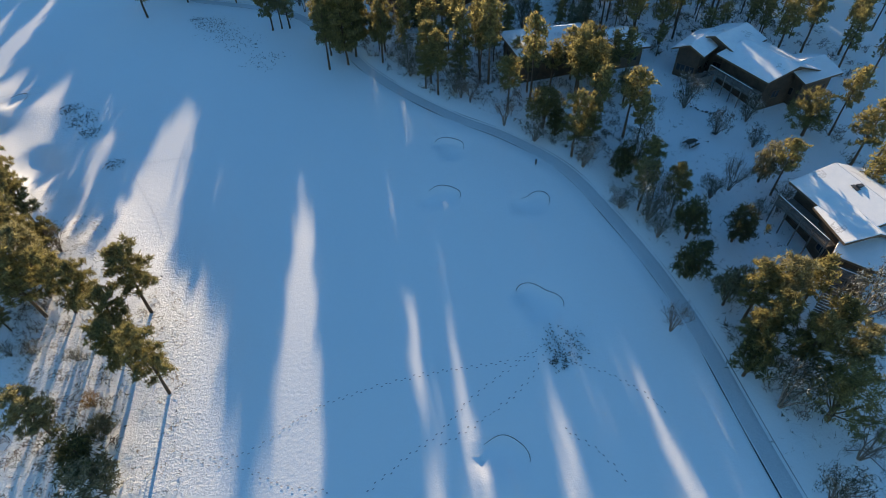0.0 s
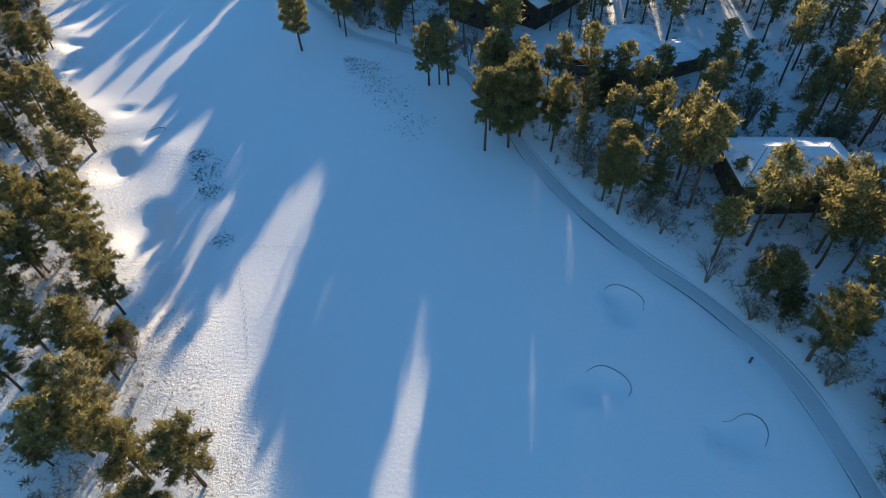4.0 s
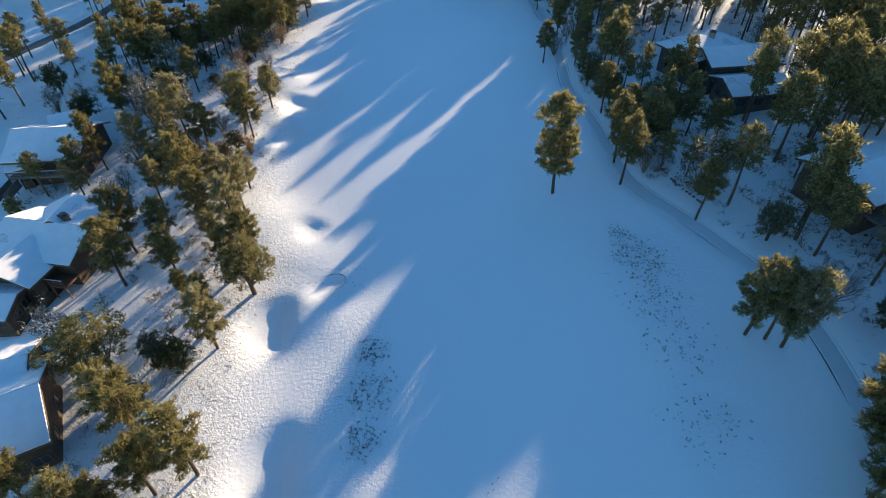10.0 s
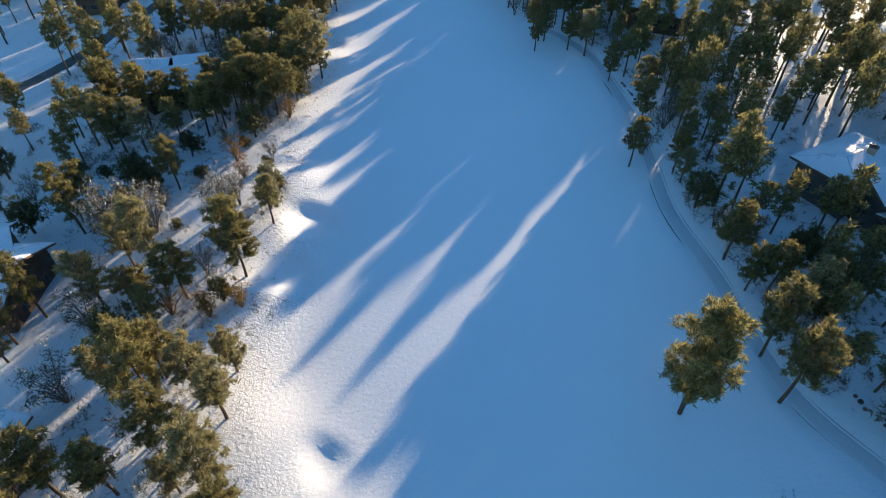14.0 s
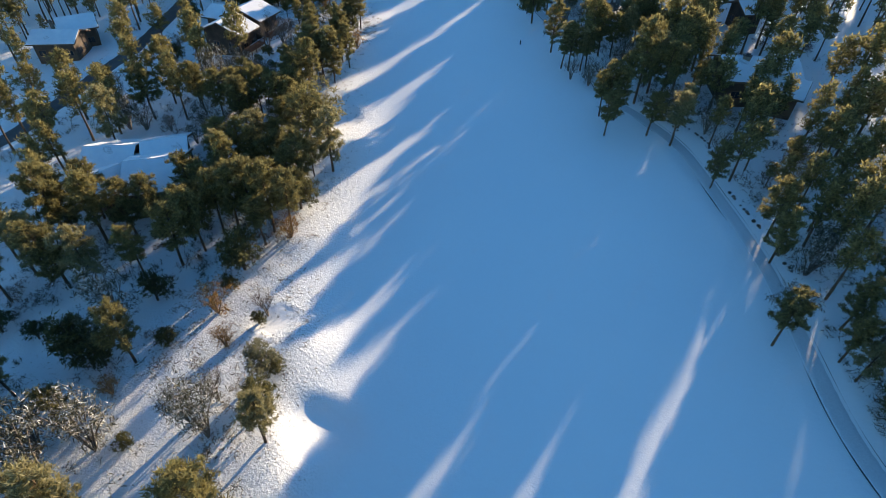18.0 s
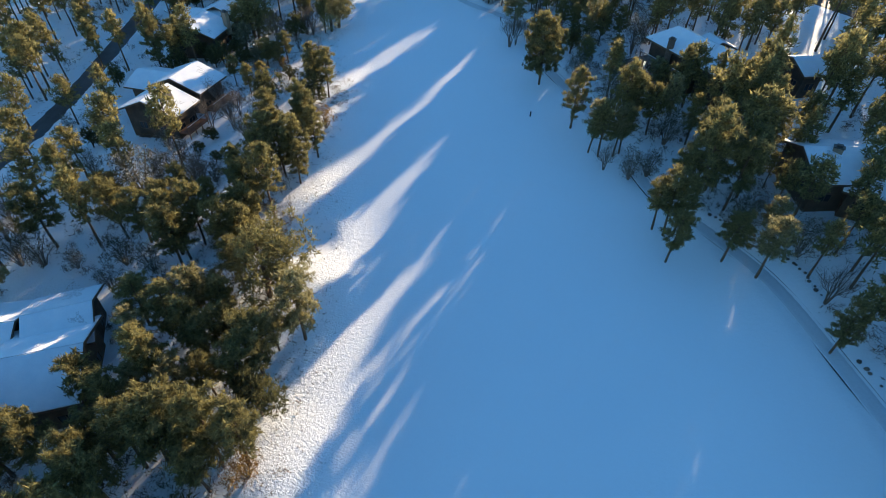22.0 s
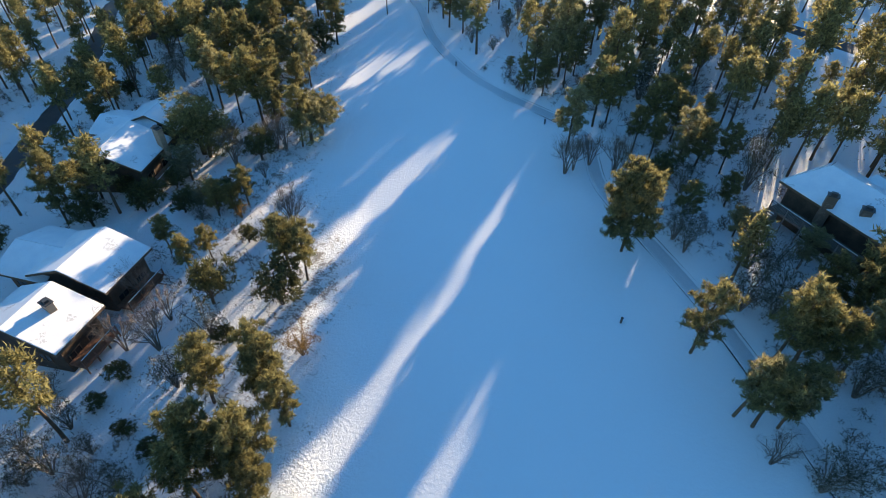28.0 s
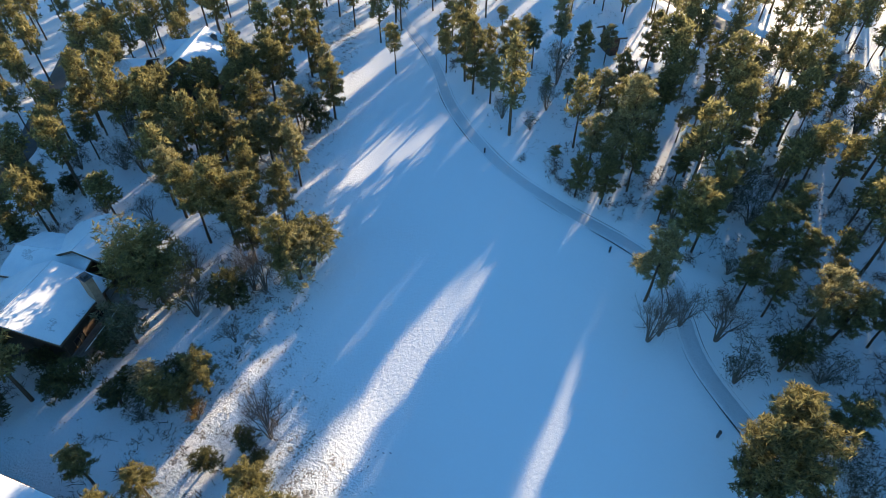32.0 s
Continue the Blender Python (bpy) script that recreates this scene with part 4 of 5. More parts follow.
# ground that the larger houses cover: ends of their ridges and half widths
COVERED = [((14.5, 131.5), (15.3, 121.0), 5.5), ((8.3, 118.0), (20.5, 120.8), 5.5), ((3.8, 120.5), (12.0, 122.0), 4), ((17.5, 119.5), (27.0, 124.5), 4.5), ((-16.0, 138.5), (-5.5, 152.8), 5.5), ((-5.0, 138.0), (5.0, 152.0), 5.5),
           ((-38.5, 165.5), (-28.5, 173.3), 5), ((-42.5, 166.0), (-36.0, 178.0), 5), ((-33.5, 159.8), (-25.5, 166.5), 4.5), ((61.5, 80.5), (64.0, 69.5), 5.5), ((56.6, 81.5), (64.8, 85.7), 4.5), ((63.5, 71.7), (71.6, 74.2), 4.5)]


def free(p):
    """Whether a place lies clear of the houses."""
    for (ax, ay), (bx, by), half in COVERED:
        u = min(1, max(0, ((p[0] - ax) * (bx - ax) + (p[1] - ay) * (by - ay)) / ((bx - ax) ** 2 + (by - ay) ** 2)))
        if math.hypot(p[0] - ax - u * (bx - ax), p[1] - ay - u * (by - ay)) < half:
            return False
    return True


PINES = [p for p in PINES if free(p)]
PINE_SHAPES = [pine(k, s) for k, s in enumerate((0.0, 0.3, 0.6, 0.1, 0.8, 0.4, 0.2, 0.7))]
WALK_LINE = np.array([(0, 0), (-8, 41), (-43, 86), (-80, 120), (-109, 155), (-140, 197), (-185, 260)], float)
LONE = min(PINES, key=lambda p: math.hypot(p[0] + 47.2, p[1] - 127.7))
PINES.remove(LONE)
plant("pine_tree", [pine(41, 0.1, 28, 2.9, 48)], BARK, NEEDLES, [(-47.0, 127.6, 15)], 12, "dense ponderosa pine standing alone on the fairway", "pines beside the fairway")
# broad old pines at the edge of the cart path
GREAT = [(-126.8, 225.6, 12.6), (-4.4, 97.9, 13.0), (-2.8, 101.0, 13.0), (-7.4, 108.3, 13.0)]
PINES = [p for p in PINES if all(math.hypot(p[0] - g[0], p[1] - g[1]) > 3.3 for g in GREAT) and math.hypot(p[0] + 122.2, p[1] - 221.1) > 1]
plant("pine_tree", [pine(k, -0.75, 28, 2.3, 62) for k in (53, 58)], BARK, NEEDLES, GREAT, 12, "broad dense old pine beside the cart path", "pines beside the fairway", seed=9)
PINES.sort(key=lambda p: line_distance(np.array([p[0]]), np.array([p[1]]), WALK_LINE)[0][0])
plant("pine_tree", PINE_SHAPES, BARK, NEEDLES, PINES[:300], 12, "ponderosa pine with bare trunk and olive needle crown", "pines beside the fairway")
MID_SHAPES = [pine(k, s, 9, z) for k, (s, z) in enumerate(((0.5, 5.0), (0.8, 5.6), (1.05, 4.4), (0.7, 5.9)))]
FAR_SHAPES = [pine(k, s, 6, z) for k, (s, z) in enumerate(((0.5, 5.2), (0.8, 5.8), (1.05, 4.6), (0.8, 6.0)))]
# the woods that go on behind the houses: x from, x to, y from, y to, number of trees
r_fill = np.random.RandomState(77)
CLEAR_LANES = [(-10.6, 1.5, 63), (0.8, 0.8, 55), (24.3, 0.7, 31), (31, 0.8, 32), (-34.5, 2.2, 89), (-72.1, 1.2, 151), (-87.8, 0.9, 137), (-81.5, 1, 138), (-113, 0.9, 159), (-117.2, 0.9, 197), (-123.5, 0.8, 178), (-143.3, 1, 234), (-158.2, 1.2, 237)]
# starts with two trees added to shade a stray sunlit stripe
FILL = [(-88.0, 211.5, 9.2), (-89.0, 215.0, 9.5)]
for x0, x1, y0, y1, count in ((-225, -160, 275, 350, 60), (-160, -110, 262, 335, 60), (-110, -60, 236, 310, 60), (-60, -32, 180, 250, 50), (-32, -3, 152, 200, 60), (-3, 40, 140, 200, 70), (38, 112, 92, 165, 110), (30, 125, 165, 235, 60), (66, 105, 30, 92, 30),
                              (-135, -50, 300, 372, 70), (-290, -212, 205, 300, 85), (-285, -205, 110, 205, 70), (-330, -235, 235, 360, 110), (-205, -150, 60, 120, 45), (-178, -160, 140, 180, 10)):
    for _ in range(count * 3):
        fx, fy = r_fill.uniform(x0, x1), r_fill.uniform(y0, y1)
        near = min((fx - p[0]) ** 2 + (fy - p[1]) ** 2 for p in PINES + FILL)
        far_road = min(np.hypot(WEST_ROAD[:, 0] - fx, WEST_ROAD[:, 1] - fy).min(), np.hypot(EAST_ROAD[:, 0] - fx, EAST_ROAD[:, 1] - fy).min())
        if count and near > 9 and far_road > 6 and all(math.hypot(fx - hx, fy - hy) > 10 for hx, hy in HOUSE_SPOTS):
            # lower trees where the low sun passes over to the fairway
            h = min([r_fill.uniform(9, 13.5) + (1.5 if -32 < fx < 40 else 0)] + [(fy - ly) * 0.13 for lx, lw, ly in CLEAR_LANES if abs(fx - lx) < lw + 1.4])
            if h > 4.5:
                FILL.append((fx, fy, h))
                count -= 1
# added trees, placed so that their shadows fit the fairway's light
FILL += [(-62.9, 179.2, 10.6), (-52.7, 160.0, 13.9), (-35.8, 139.7, 6.6), (-18.0, 140.7, 17.7), (-15.6, 165.9, 13.8), (-36.4, 153.8, 9.6), (-177.7, 351.9, 10.4), (-181.0, 361.6, 12.9), (-16.5, 153.7, 15.0), (-15.0, 130.8, 10.5), (-38.0, 143.6, 9.1), (-77.0, 199.7, 10.9), (-181.7, 349.0, 10.1), (-75.2, 192.8, 8.1), (-102.6, 228.3, 10.1), (-65.5, 183.6, 9.8), (-19.1, 137.3, 11.7), (-66.6, 206.0, 11.5), (-90.6, 219.3, 13.7)]
# the wood behind, thinner and lower where it would stand between the low sun and the fairway
r_deep = np.random.RandomState(83)
grid = {}
for p in PINES + FILL:
    grid.setdefault((int(p[0] // 4), int(p[1] // 4)), []).append(p)
DEEP, WEST_WOOD, EAST_WOOD = [], [], []
for _ in range(9000):
    fx, back = r_deep.uniform(-40, 125), r_deep.uniform(34, 175)
    fy = (float(np.interp(-fx, -CART_PATH[:, 0], CART_PATH[:, 1])) if fx < 30 else 60) + back
    h = min(r_deep.uniform(9, 13), 0.13 * back)
    cell = (int(fx // 4), int(fy // 4))
    around = [p for i in (-1, 0, 1) for j in (-1, 0, 1) for p in grid.get((cell[0] + i, cell[1] + j), ())]
    road = min(np.hypot(EAST_ROAD[:, 0] - fx, EAST_ROAD[:, 1] - fy).min(), np.hypot(WEST_ROAD[:, 0] - fx, WEST_ROAD[:, 1] - fy).min())
    if len(DEEP) < 110 and h > 5 and road > 5 and all(math.hypot(fx - p[0], fy - p[1]) > 3.2 for p in around) and all(math.hypot(fx - hx, fy - hy) > 11 for hx, hy in HOUSE_SPOTS):
        DEEP.append((fx, fy, h))
        grid.setdefault(cell, []).append(DEEP[-1])
FILL += DEEP
# heights of trees in the wood, fitted so that the sun streaks match on the fairway
LIGHT_GAPS = []
LIGHT_GAPS += [(-89.0, 215.0, 10.9), (-197.6, 345.5, 5.8), (-183.5, 299.9, 5.1), (-197.5, 330.2, 5.0), (-185.3, 279.9, 7.8), (-161.9, 310.4, 9.7), (-177.4, 281.0, 9.0), (-161.3, 276.5, 5.0), (-143.6, 273.9, 5.6), (-147.2, 280.4, 14.2), (-147.1, 270.4, 7.3), (-146.0, 297.4, 8.1), (-112.4, 269.5, 14.3), (-111.7, 273.5, 15.0), (-143.1, 332.6, 12.7), (-85.7, 258.0, 14.9), (-75.3, 252.2, 12.4), (-106.9, 251.0, 12.1), (-106.1, 265.2, 13.5), (-91.4, 258.1, 15.0), (-74.0, 256.3, 13.0), (-101.4, 255.7, 12.1), (-33.8, 200.8, 14.1), (-44.2, 193.8, 13.2), (-55.1, 207.3, 14.8), (-34.6, 190.5, 12.5), (-32.8, 205.6, 14.6), (-34.9, 212.3, 15.0), (-22.6, 169.8, 11.8), (-17.3, 175.1, 15.0)]
LIGHT_GAPS += [(-31.0, 199.6, 12.2), (-13.7, 161.0, 11.3), (-19.2, 156.2, 15.0), (-30.3, 180.2, 12.0), (-21.3, 164.6, 13.9), (2.7, 144.9, 13.5), (3.0, 149.4, 14.8), (-170.6, 319.1, 15.0), (-195.6, 304.4, 8.9), (-192.6, 297.8, 4.0), (-195.0, 327.7, 11.7), (-188.6, 317.2, 9.2), (-174.7, 290.3, 8.0), (-187.0, 328.6, 11.2), (-148.6, 285.7, 13.5), (-158.4, 281.3, 5.0), (-141.5, 304.2, 13.0), (-149.5, 301.2, 15.0), (-138.1, 276.2, 12.2), (-117.3, 280.2, 9.6), (-157.0, 313.6, 9.6), (-133.0, 290.4, 11.3), (-117.6, 283.7, 10.1), (-120.1, 274.8, 11.8), (-81.4, 267.0, 12.8), (-96.9, 254.2, 14.4), (-49.0, 217.8, 13.8), (-23.6, 188.7, 13.4), (-7.7, 176.4, 15.0), (-3.7, 155.9, 13.5)]
LIGHT_GAPS += [(-27.9, 154.2, 13.2), (-19.6, 161.5, 15.0), (-7.3, 165.2, 15.0), (-3.9, 180.6, 15.0), (-11.7, 169.9, 13.7), (-23.4, 158.8, 14.2), (-23.8, 166.9, 12.3), (-3.3, 165.7, 14.8), (-7.8, 157.0, 15.0), (-4.0, 173.2, 15.0), (-7.0, 171.4, 15.0), (-31.4, 190.0, 11.7), (21.2, 151.4, 15.0), (9.9, 140.8, 15.0), (19.5, 147.4, 15.0), (24.7, 140.3, 14.3), (0.3, 140.3, 11.0), (-0.7, 188.0, 15.0), (-176.0, 348.1, 12.6), (-184.0, 316.6, 6.9), (-177.4, 313.8, 6.4), (-180.9, 334.0, 8.8), (-159.7, 358.4, 15.0), (-202.4, 370.0, 12.8), (-171.4, 315.4, 8.1), (-194.7, 353.8, 11.2), (-176.8, 317.6, 7.7), (-87.6, 275.8, 11.4), (-171.7, 350.3, 14.6), (-199.9, 390.0, 13.0)]
LIGHT_GAPS += [(-202.2, 350.0, 9.4), (-143.1, 347.4, 15.0), (-165.3, 323.2, 15.0), (-191.5, 314.5, 12.4), (-171.3, 305.3, 12.0), (-164.0, 317.1, 15.0), (-165.2, 277.1, 4.5), (-185.7, 340.9, 10.0), (-167.9, 316.2, 9.5), (-130.6, 278.7, 12.0), (-120.0, 270.2, 11.5), (-41.6, 180.7, 15.0), (-46.2, 186.4, 11.1), (-52.0, 192.7, 13.5), (-28.8, 185.1, 14.4), (-52.7, 160.0, 11.2), (-15.6, 165.9, 15.0), (-38.0, 143.6, 8.2), (-102.6, 228.3, 10.9), (-19.1, 137.3, 14.0), (-66.6, 206.0, 11.3), (-90.6, 219.3, 12.2), (-22.3, 148.4, 13.5), (-81.1, 196.5, 8.0), (-133.5, 277.4, 9.2), (5.7, 94.9, 8.4), (-139.5, 262.0, 13.5), (-6.3, 128.8, 15.0), (-147.5, 334.4, 15.0), (-87.2, 297.5, 15.0)]
LIGHT_GAPS += [(-72.5, 245.7, 10.5), (-75.0, 268.3, 14.1), (-177.7, 351.9, 11.4), (-181.0, 361.6, 11.6), (-181.7, 349.0, 11.0), (-155.2, 317.0, 13.1), (-158.2, 316.5, 9.3), (-176.5, 355.9, 15.0), (-169.3, 326.3, 14.8), (-120.0, 290.9, 13.5), (-143.0, 294.1, 8.5), (-62.9, 179.2, 11.4), (-146.7, 300.4, 8.9), (-113.7, 251.9, 9.4), (-166.6, 265.9, 15.0), (-156.6, 266.6, 11.2), (-184.4, 284.8, 12.4), (-88.0, 211.5, 5.5), (-191.9, 309.8, 9.0), (-152.9, 312.4, 8.6), (-13.4, 154.1, 10.7), (9.4, 148.3, 13.9), (-36.4, 153.8, 8.6), (-77.0, 199.7, 9.8), (-65.5, 183.6, 8.8), (6.9, 132.5, 7.0), (20.9, 76.8, 9.8), (-146.8, 259.8, 8.9), (-114.6, 226.2, 9.4), (-68.1, 252.1, 13.3)]
LIGHT_GAPS += [(-37.6, 207.6, 11.2), (-3.9, 177.0, 15.0), (8.5, 165.6, 13.8), (1.1, 170.3, 15.0), (-180.2, 364.9, 11.7), (-170.6, 357.1, 14.0), (-160.5, 348.4, 14.2), (-196.0, 346.8, 12.8), (-172.2, 364.8, 14.7), (-179.4, 349.3, 10.1), (-200.0, 397.5, 14.2)]
# more added trees that block the low sun between the streaks
FILL += [(-22.3, 148.4, 13.9), (-182.6, 337.5, 9.5), (-81.1, 196.5, 7.3), (20.9, 76.8, 8.2), (-146.7, 300.4, 9.8), (-133.5, 277.4, 10.2), (-18.9, 134.4, 13.7), (-45.2, 158.0, 9.3), (-76.2, 236.7, 13.6), (6.8, 109.1, 14.0), (5.7, 94.9, 8.4), (-6.5, 121.1, 15.3), (2.9, 112.7, 10.5), (-113.7, 251.9, 11.5), (-139.5, 262.0, 13.7), (-6.3, 128.8, 13.7)]
FILL += [(-9.1, 128.7, 11.0), (-176.5, 355.9, 14.7), (-180.9, 369.4, 13.4), (-82.9, 233.8, 13.3)]
FILL += [(-166.6, 265.9, 12.7), (-156.6, 266.6, 9.6), (-184.4, 284.8, 15.3), (-180.2, 364.9, 13.0)]
FILL += [(-146.8, 259.8, 10.1), (-114.6, 226.2, 8.5)]
# the open young wood at the far end, and trees added behind it, hardly seen, to shade its ground
FILL = [(fx, fy, 0.68 * h if -172 < fx < -98 and 250 < fy < 322 else h) for fx, fy, h in FILL]
FILL += [(r_deep.uniform(-215, -55), r_deep.uniform(346, 440), r_deep.uniform(9, 13)) for _ in range(130)]
FILL = [p for p in FILL if free(p)]
# the dense wood on both sides of the west road
for _ in range(110):
    fx, fy = r_deep.uniform(-262, -190), r_deep.uniform(160, 262)
    if np.hypot(WEST_ROAD[:, 0] - fx, WEST_ROAD[:, 1] - fy).min() > 6.5 and all(math.hypot(fx - hx, fy - hy) > 11 for hx, hy in HOUSE_SPOTS) and line_distance(np.array([fx]), np.array([fy]), LEFT_EDGE)[0][0] > 14 and min(math.hypot(fx - p[0], fy - p[1]) for p in PINES + FILL) > 2.8:
        WEST_WOOD.append((fx, fy, r_deep.uniform(9, 13)))
# last added sun blockers, set by where shade is wanted
FILL += [(-102.7, 249.9, 13.2), (-146.9, 306.3, 14.9), (-17.3, 135.6, 14.1), (-17.3, 132.8, 14.7), (-66.4, 217.7, 13.9)]
FILL = [(fx, fy, next((g[2] for g in LIGHT_GAPS if math.hypot(fx - g[0], fy - g[1]) < 0.15), h)) for fx, fy, h in FILL]
# young pines between the houses beside the first bend of the path
for _ in range(260):
    fx, fy = r_deep.uniform(16, 84), r_deep.uniform(84, 120)
    if len(EAST_WOOD) < 46 and free((fx, fy)) and all(math.hypot(fx - hx, fy - hy) > 10.5 for hx, hy in HOUSE_SPOTS) and min(math.hypot(fx - p[0], fy - p[1]) for p in PINES + FILL + EAST_WOOD) > 2.8:
        EAST_WOOD.append((fx, fy, r_deep.uniform(5.5, 7.2)))
FILL += WEST_WOOD + EAST_WOOD
far_off = np.array([line_distance(np.array([p[0]]), np.array([p[1]]), WALK_LINE)[0][0] for p in FILL])
NEAR_WOOD, FAR_WOOD = PINES[300:] + [p for p, d in zip(FILL, far_off) if d < 82], [p for p, d in zip(FILL, far_off) if d >= 82]
woods("pine_wood", MID_SHAPES, NEAR_WOOD, 12, "olive pine wood on snowy ground around the houses", seed=2)
woods("pine_woods", FAR_SHAPES, FAR_WOOD, 12, "far pine woods on snowy ground behind the houses", seed=4)
plant("juniper_tree", [juniper(k) for k in range(4)], BARK, JUNIPER, [p for p in JUNIPERS if p[2] < 7.6 and free(p)], 6, "dense dark green juniper standing in snow", "junipers", seed=3)
plant("juniper_tree", [juniper(k + 5, 1.6) for k in range(2)], BARK, NEEDLES, [p for p in JUNIPERS if p[2] >= 7.6], 9.6, "broad round olive evergreen branching to the ground", "junipers", seed=7)
plant("scrub_oak_shrub", [bush(k) for k in range(4)], GREY_BARK, FROST, [p for p in FROSTED if free(p)], 5, "grey-green scrub oak dusted with frost", "frosted shrubs", seed=4)
plant("bare_tree", [bare_tree(k) for k in range(3)], GREY_BARK, TWIGS, BARE, 6, "leafless grey-brown tree with fine twigs", "leafless trees", seed=5)
plant("russet_shrub", [bush(k + 9) for k in range(2)], GREY_BARK, RUSSET, GOLDEN, 5, "russet shrub with dry orange-brown leaves", "russet shrubs", seed=6)


# ---- houses ----
def house(x, y, label, volumes, chimneys=(), decks=(), siding=None):
    """A timber house. volumes: ridge ends (x1, y1), (x2, y2), half width, eave height, ridge height, hip inset at each end (0 for a gable), in metres from (x, y)."""
    g = ground_at(x, y)
    root = new("house")
    root.matrix_world = pose(x, y, g)
    tagged(root, label, "house", "houses beside the fairway")
    siding = siding or SIDING
    for (ax, ay), (bx, by), half, eave, ridge, hip in volumes:
        a, b = Vector((ax, ay, 0)), Vector((bx, by, 0))
        ln = (b - a).length
        m = Matrix.Translation(a) @ Matrix.Rotation(math.atan2(by - ay, bx - ax), 4, "Z")
        eave, half, over = eave + 0.25 * (ridge - eave), half + 0.2, 0.9
        slope = (ridge - eave) / half
        # walls
        bm = bmesh.new()
        hw = half - over
        ring = [(over, -hw), (ln - over, -hw), (ln - over, hw), (over, hw)]
        lo = [bm.verts.new((px, py, -1.5)) for px, py in ring]
        hi = [bm.verts.new((px, py, eave + over * slope - 0.25)) for px, py in ring]
        if hip == 0:
            pk = [bm.verts.new((over, 0, ridge - 0.25)), bm.verts.new((ln - over, 0, ridge - 0.25))]
            bm.faces.new((lo[0], lo[1], hi[1], hi[0]))
            bm.faces.new((lo[1], lo[2], hi[2], pk[1], hi[1]))
            bm.faces.new((lo[2], lo[3], hi[3], hi[2]))
            bm.faces.new((lo[3], lo[0], hi[0], pk[0], hi[3]))
        else:
            for i in range(4):
                j = (i + 1) % 4
                bm.faces.new((lo[i], lo[j], hi[j], hi[i]))
        bmesh.ops.transform(bm, matrix=m, verts=bm.verts)
        walls = part("wall", bm, siding, root, "dark brown timber siding")
        # windows on both long sides and the gable ends
        spots = []
        n = max(1, int(ln / 3.2))
        for i in range(n):
            wx = over + (ln - 2 * over) * (i + 0.5) / n
            for side in (-1, 1):
                spots.append(Matrix.Translation((wx, side * hw, 1.75)) @ Matrix.Rotation(0 if side < 0 else math.pi, 4, "Z"))
        for ex, rz in ((over, -math.pi / 2), (ln - over, math.pi / 2)):
            for wy in (-0.42 * hw, 0.42 * hw):
                spots.append(Matrix.Translation((ex, wy, 1.75)) @ Matrix.Rotation(rz, 4, "Z"))
        for w in spots:
            bm = bmesh.new()
            for x0, x1, z0, z1 in ((-0.8, -0.7, -0.65, 0.65), (0.7, 0.8, -0.65, 0.65), (-0.7, 0.7, 0.55, 0.65), (-0.7, 0.7, -0.65, -0.55), (-0.04, 0.04, -0.55, 0.55)):
                box(bm, x0, x1, -0.07, 0.04, z0, z1)
            bmesh.ops.transform(bm, matrix=m @ w, verts=bm.verts)
            fr = part("window", bm, FASCIA, root)
            bm = bmesh.new()
            box(bm, -0.7, 0.7, -0.03, 0.0, -0.55, 0.55)
            bmesh.ops.transform(bm, matrix=m @ w, verts=bm.verts)
            part("pane", bm, GLASS, fr, "dark window glass")
        # roof slopes with their snow and boards
        faces = [[(0, -half, eave), (ln, -half, eave), (ln - hip, 0, ridge), (hip, 0, ridge)], [(ln, half, eave), (0, half, eave), (hip, 0, ridge), (ln - hip, 0, ridge)]]
        if hip:
            faces += [[(ln, -half, eave), (ln, half, eave), (ln - hip, 0, ridge)], [(0, half, eave), (0, -half, eave), (hip, 0, ridge)]]
        for ring in faces:
            bm = bmesh.new()
            prism(bm, ring, -0.22, 0.0)
            bmesh.ops.transform(bm, matrix=m, verts=bm.verts)
            slab = part("roof_slope", bm, FASCIA, root, "brown roof edge boards")
            c = np.mean(np.array(ring), 0)
            bm = bmesh.new()
            snow_ring = [tuple(np.array(q) + (c - np.array(q)) * 0.012) for q in ring]
            prism(bm, snow_ring, 0.004, 0.16)
            bmesh.ops.bevel(bm, geom=[e for e in bm.edges], offset=0.05, segments=1, affect="EDGES")
            bmesh.ops.transform(bm, matrix=m, verts=bm.verts)
            part("roof_snow", bm, ROOF_SNOW, slab, "white snow blanket")
    for cx, cy, size, z0, z1 in chimneys:
        z1, size = z1 - 1.0, size * 0.8
        bm = bmesh.new()
        box(bm, cx - size / 2, cx + size / 2, cy - size * 0.35, cy + size * 0.35, z0, z1)
        bmesh.ops.bevel(bm, geom=[e for e in bm.edges], offset=0.03, segments=1, affect="EDGES")
        ch = part("chimney", bm, STONE, root, "tan stone chimney")
        bm = bmesh.new()
        box(bm, cx - size * 0.58, cx + size * 0.58, cy - size * 0.43, cy + size * 0.43, z1, z1 + 0.1)
        box(bm, cx - size * 0.3, cx + size * 0.3, cy - size * 0.2, cy + size * 0.2, z1 + 0.1, z1 + 0.38)
        part("chimney_cap", bm, METAL, ch, "dark metal cap")
    for n_deck, ((ax, ay), (bx, by), depth, z) in enumerate(decks):
        # along the long wall that the deck stands against
        mid = Vector(((ax + bx) / 2, (ay + by) / 2))
        (ex, ey), (fx, fy), half, *_ = min(volumes, key=lambda v: (mid - (Vector(v[0]) + Vector(v[1])) / 2).length)
        e, f = Vector((ex, ey)), Vector((fx, fy))
        along = (f - e).normalized()
        out = Vector((along.y, -along.x))
        out = out if (mid - e).dot(out) > 0 else -out
        edge = half + 0.2 - 0.9 + max(depth, 2.0)
        a, b = e + along * 1.0 + out * edge, f - along * 1.0 + out * edge
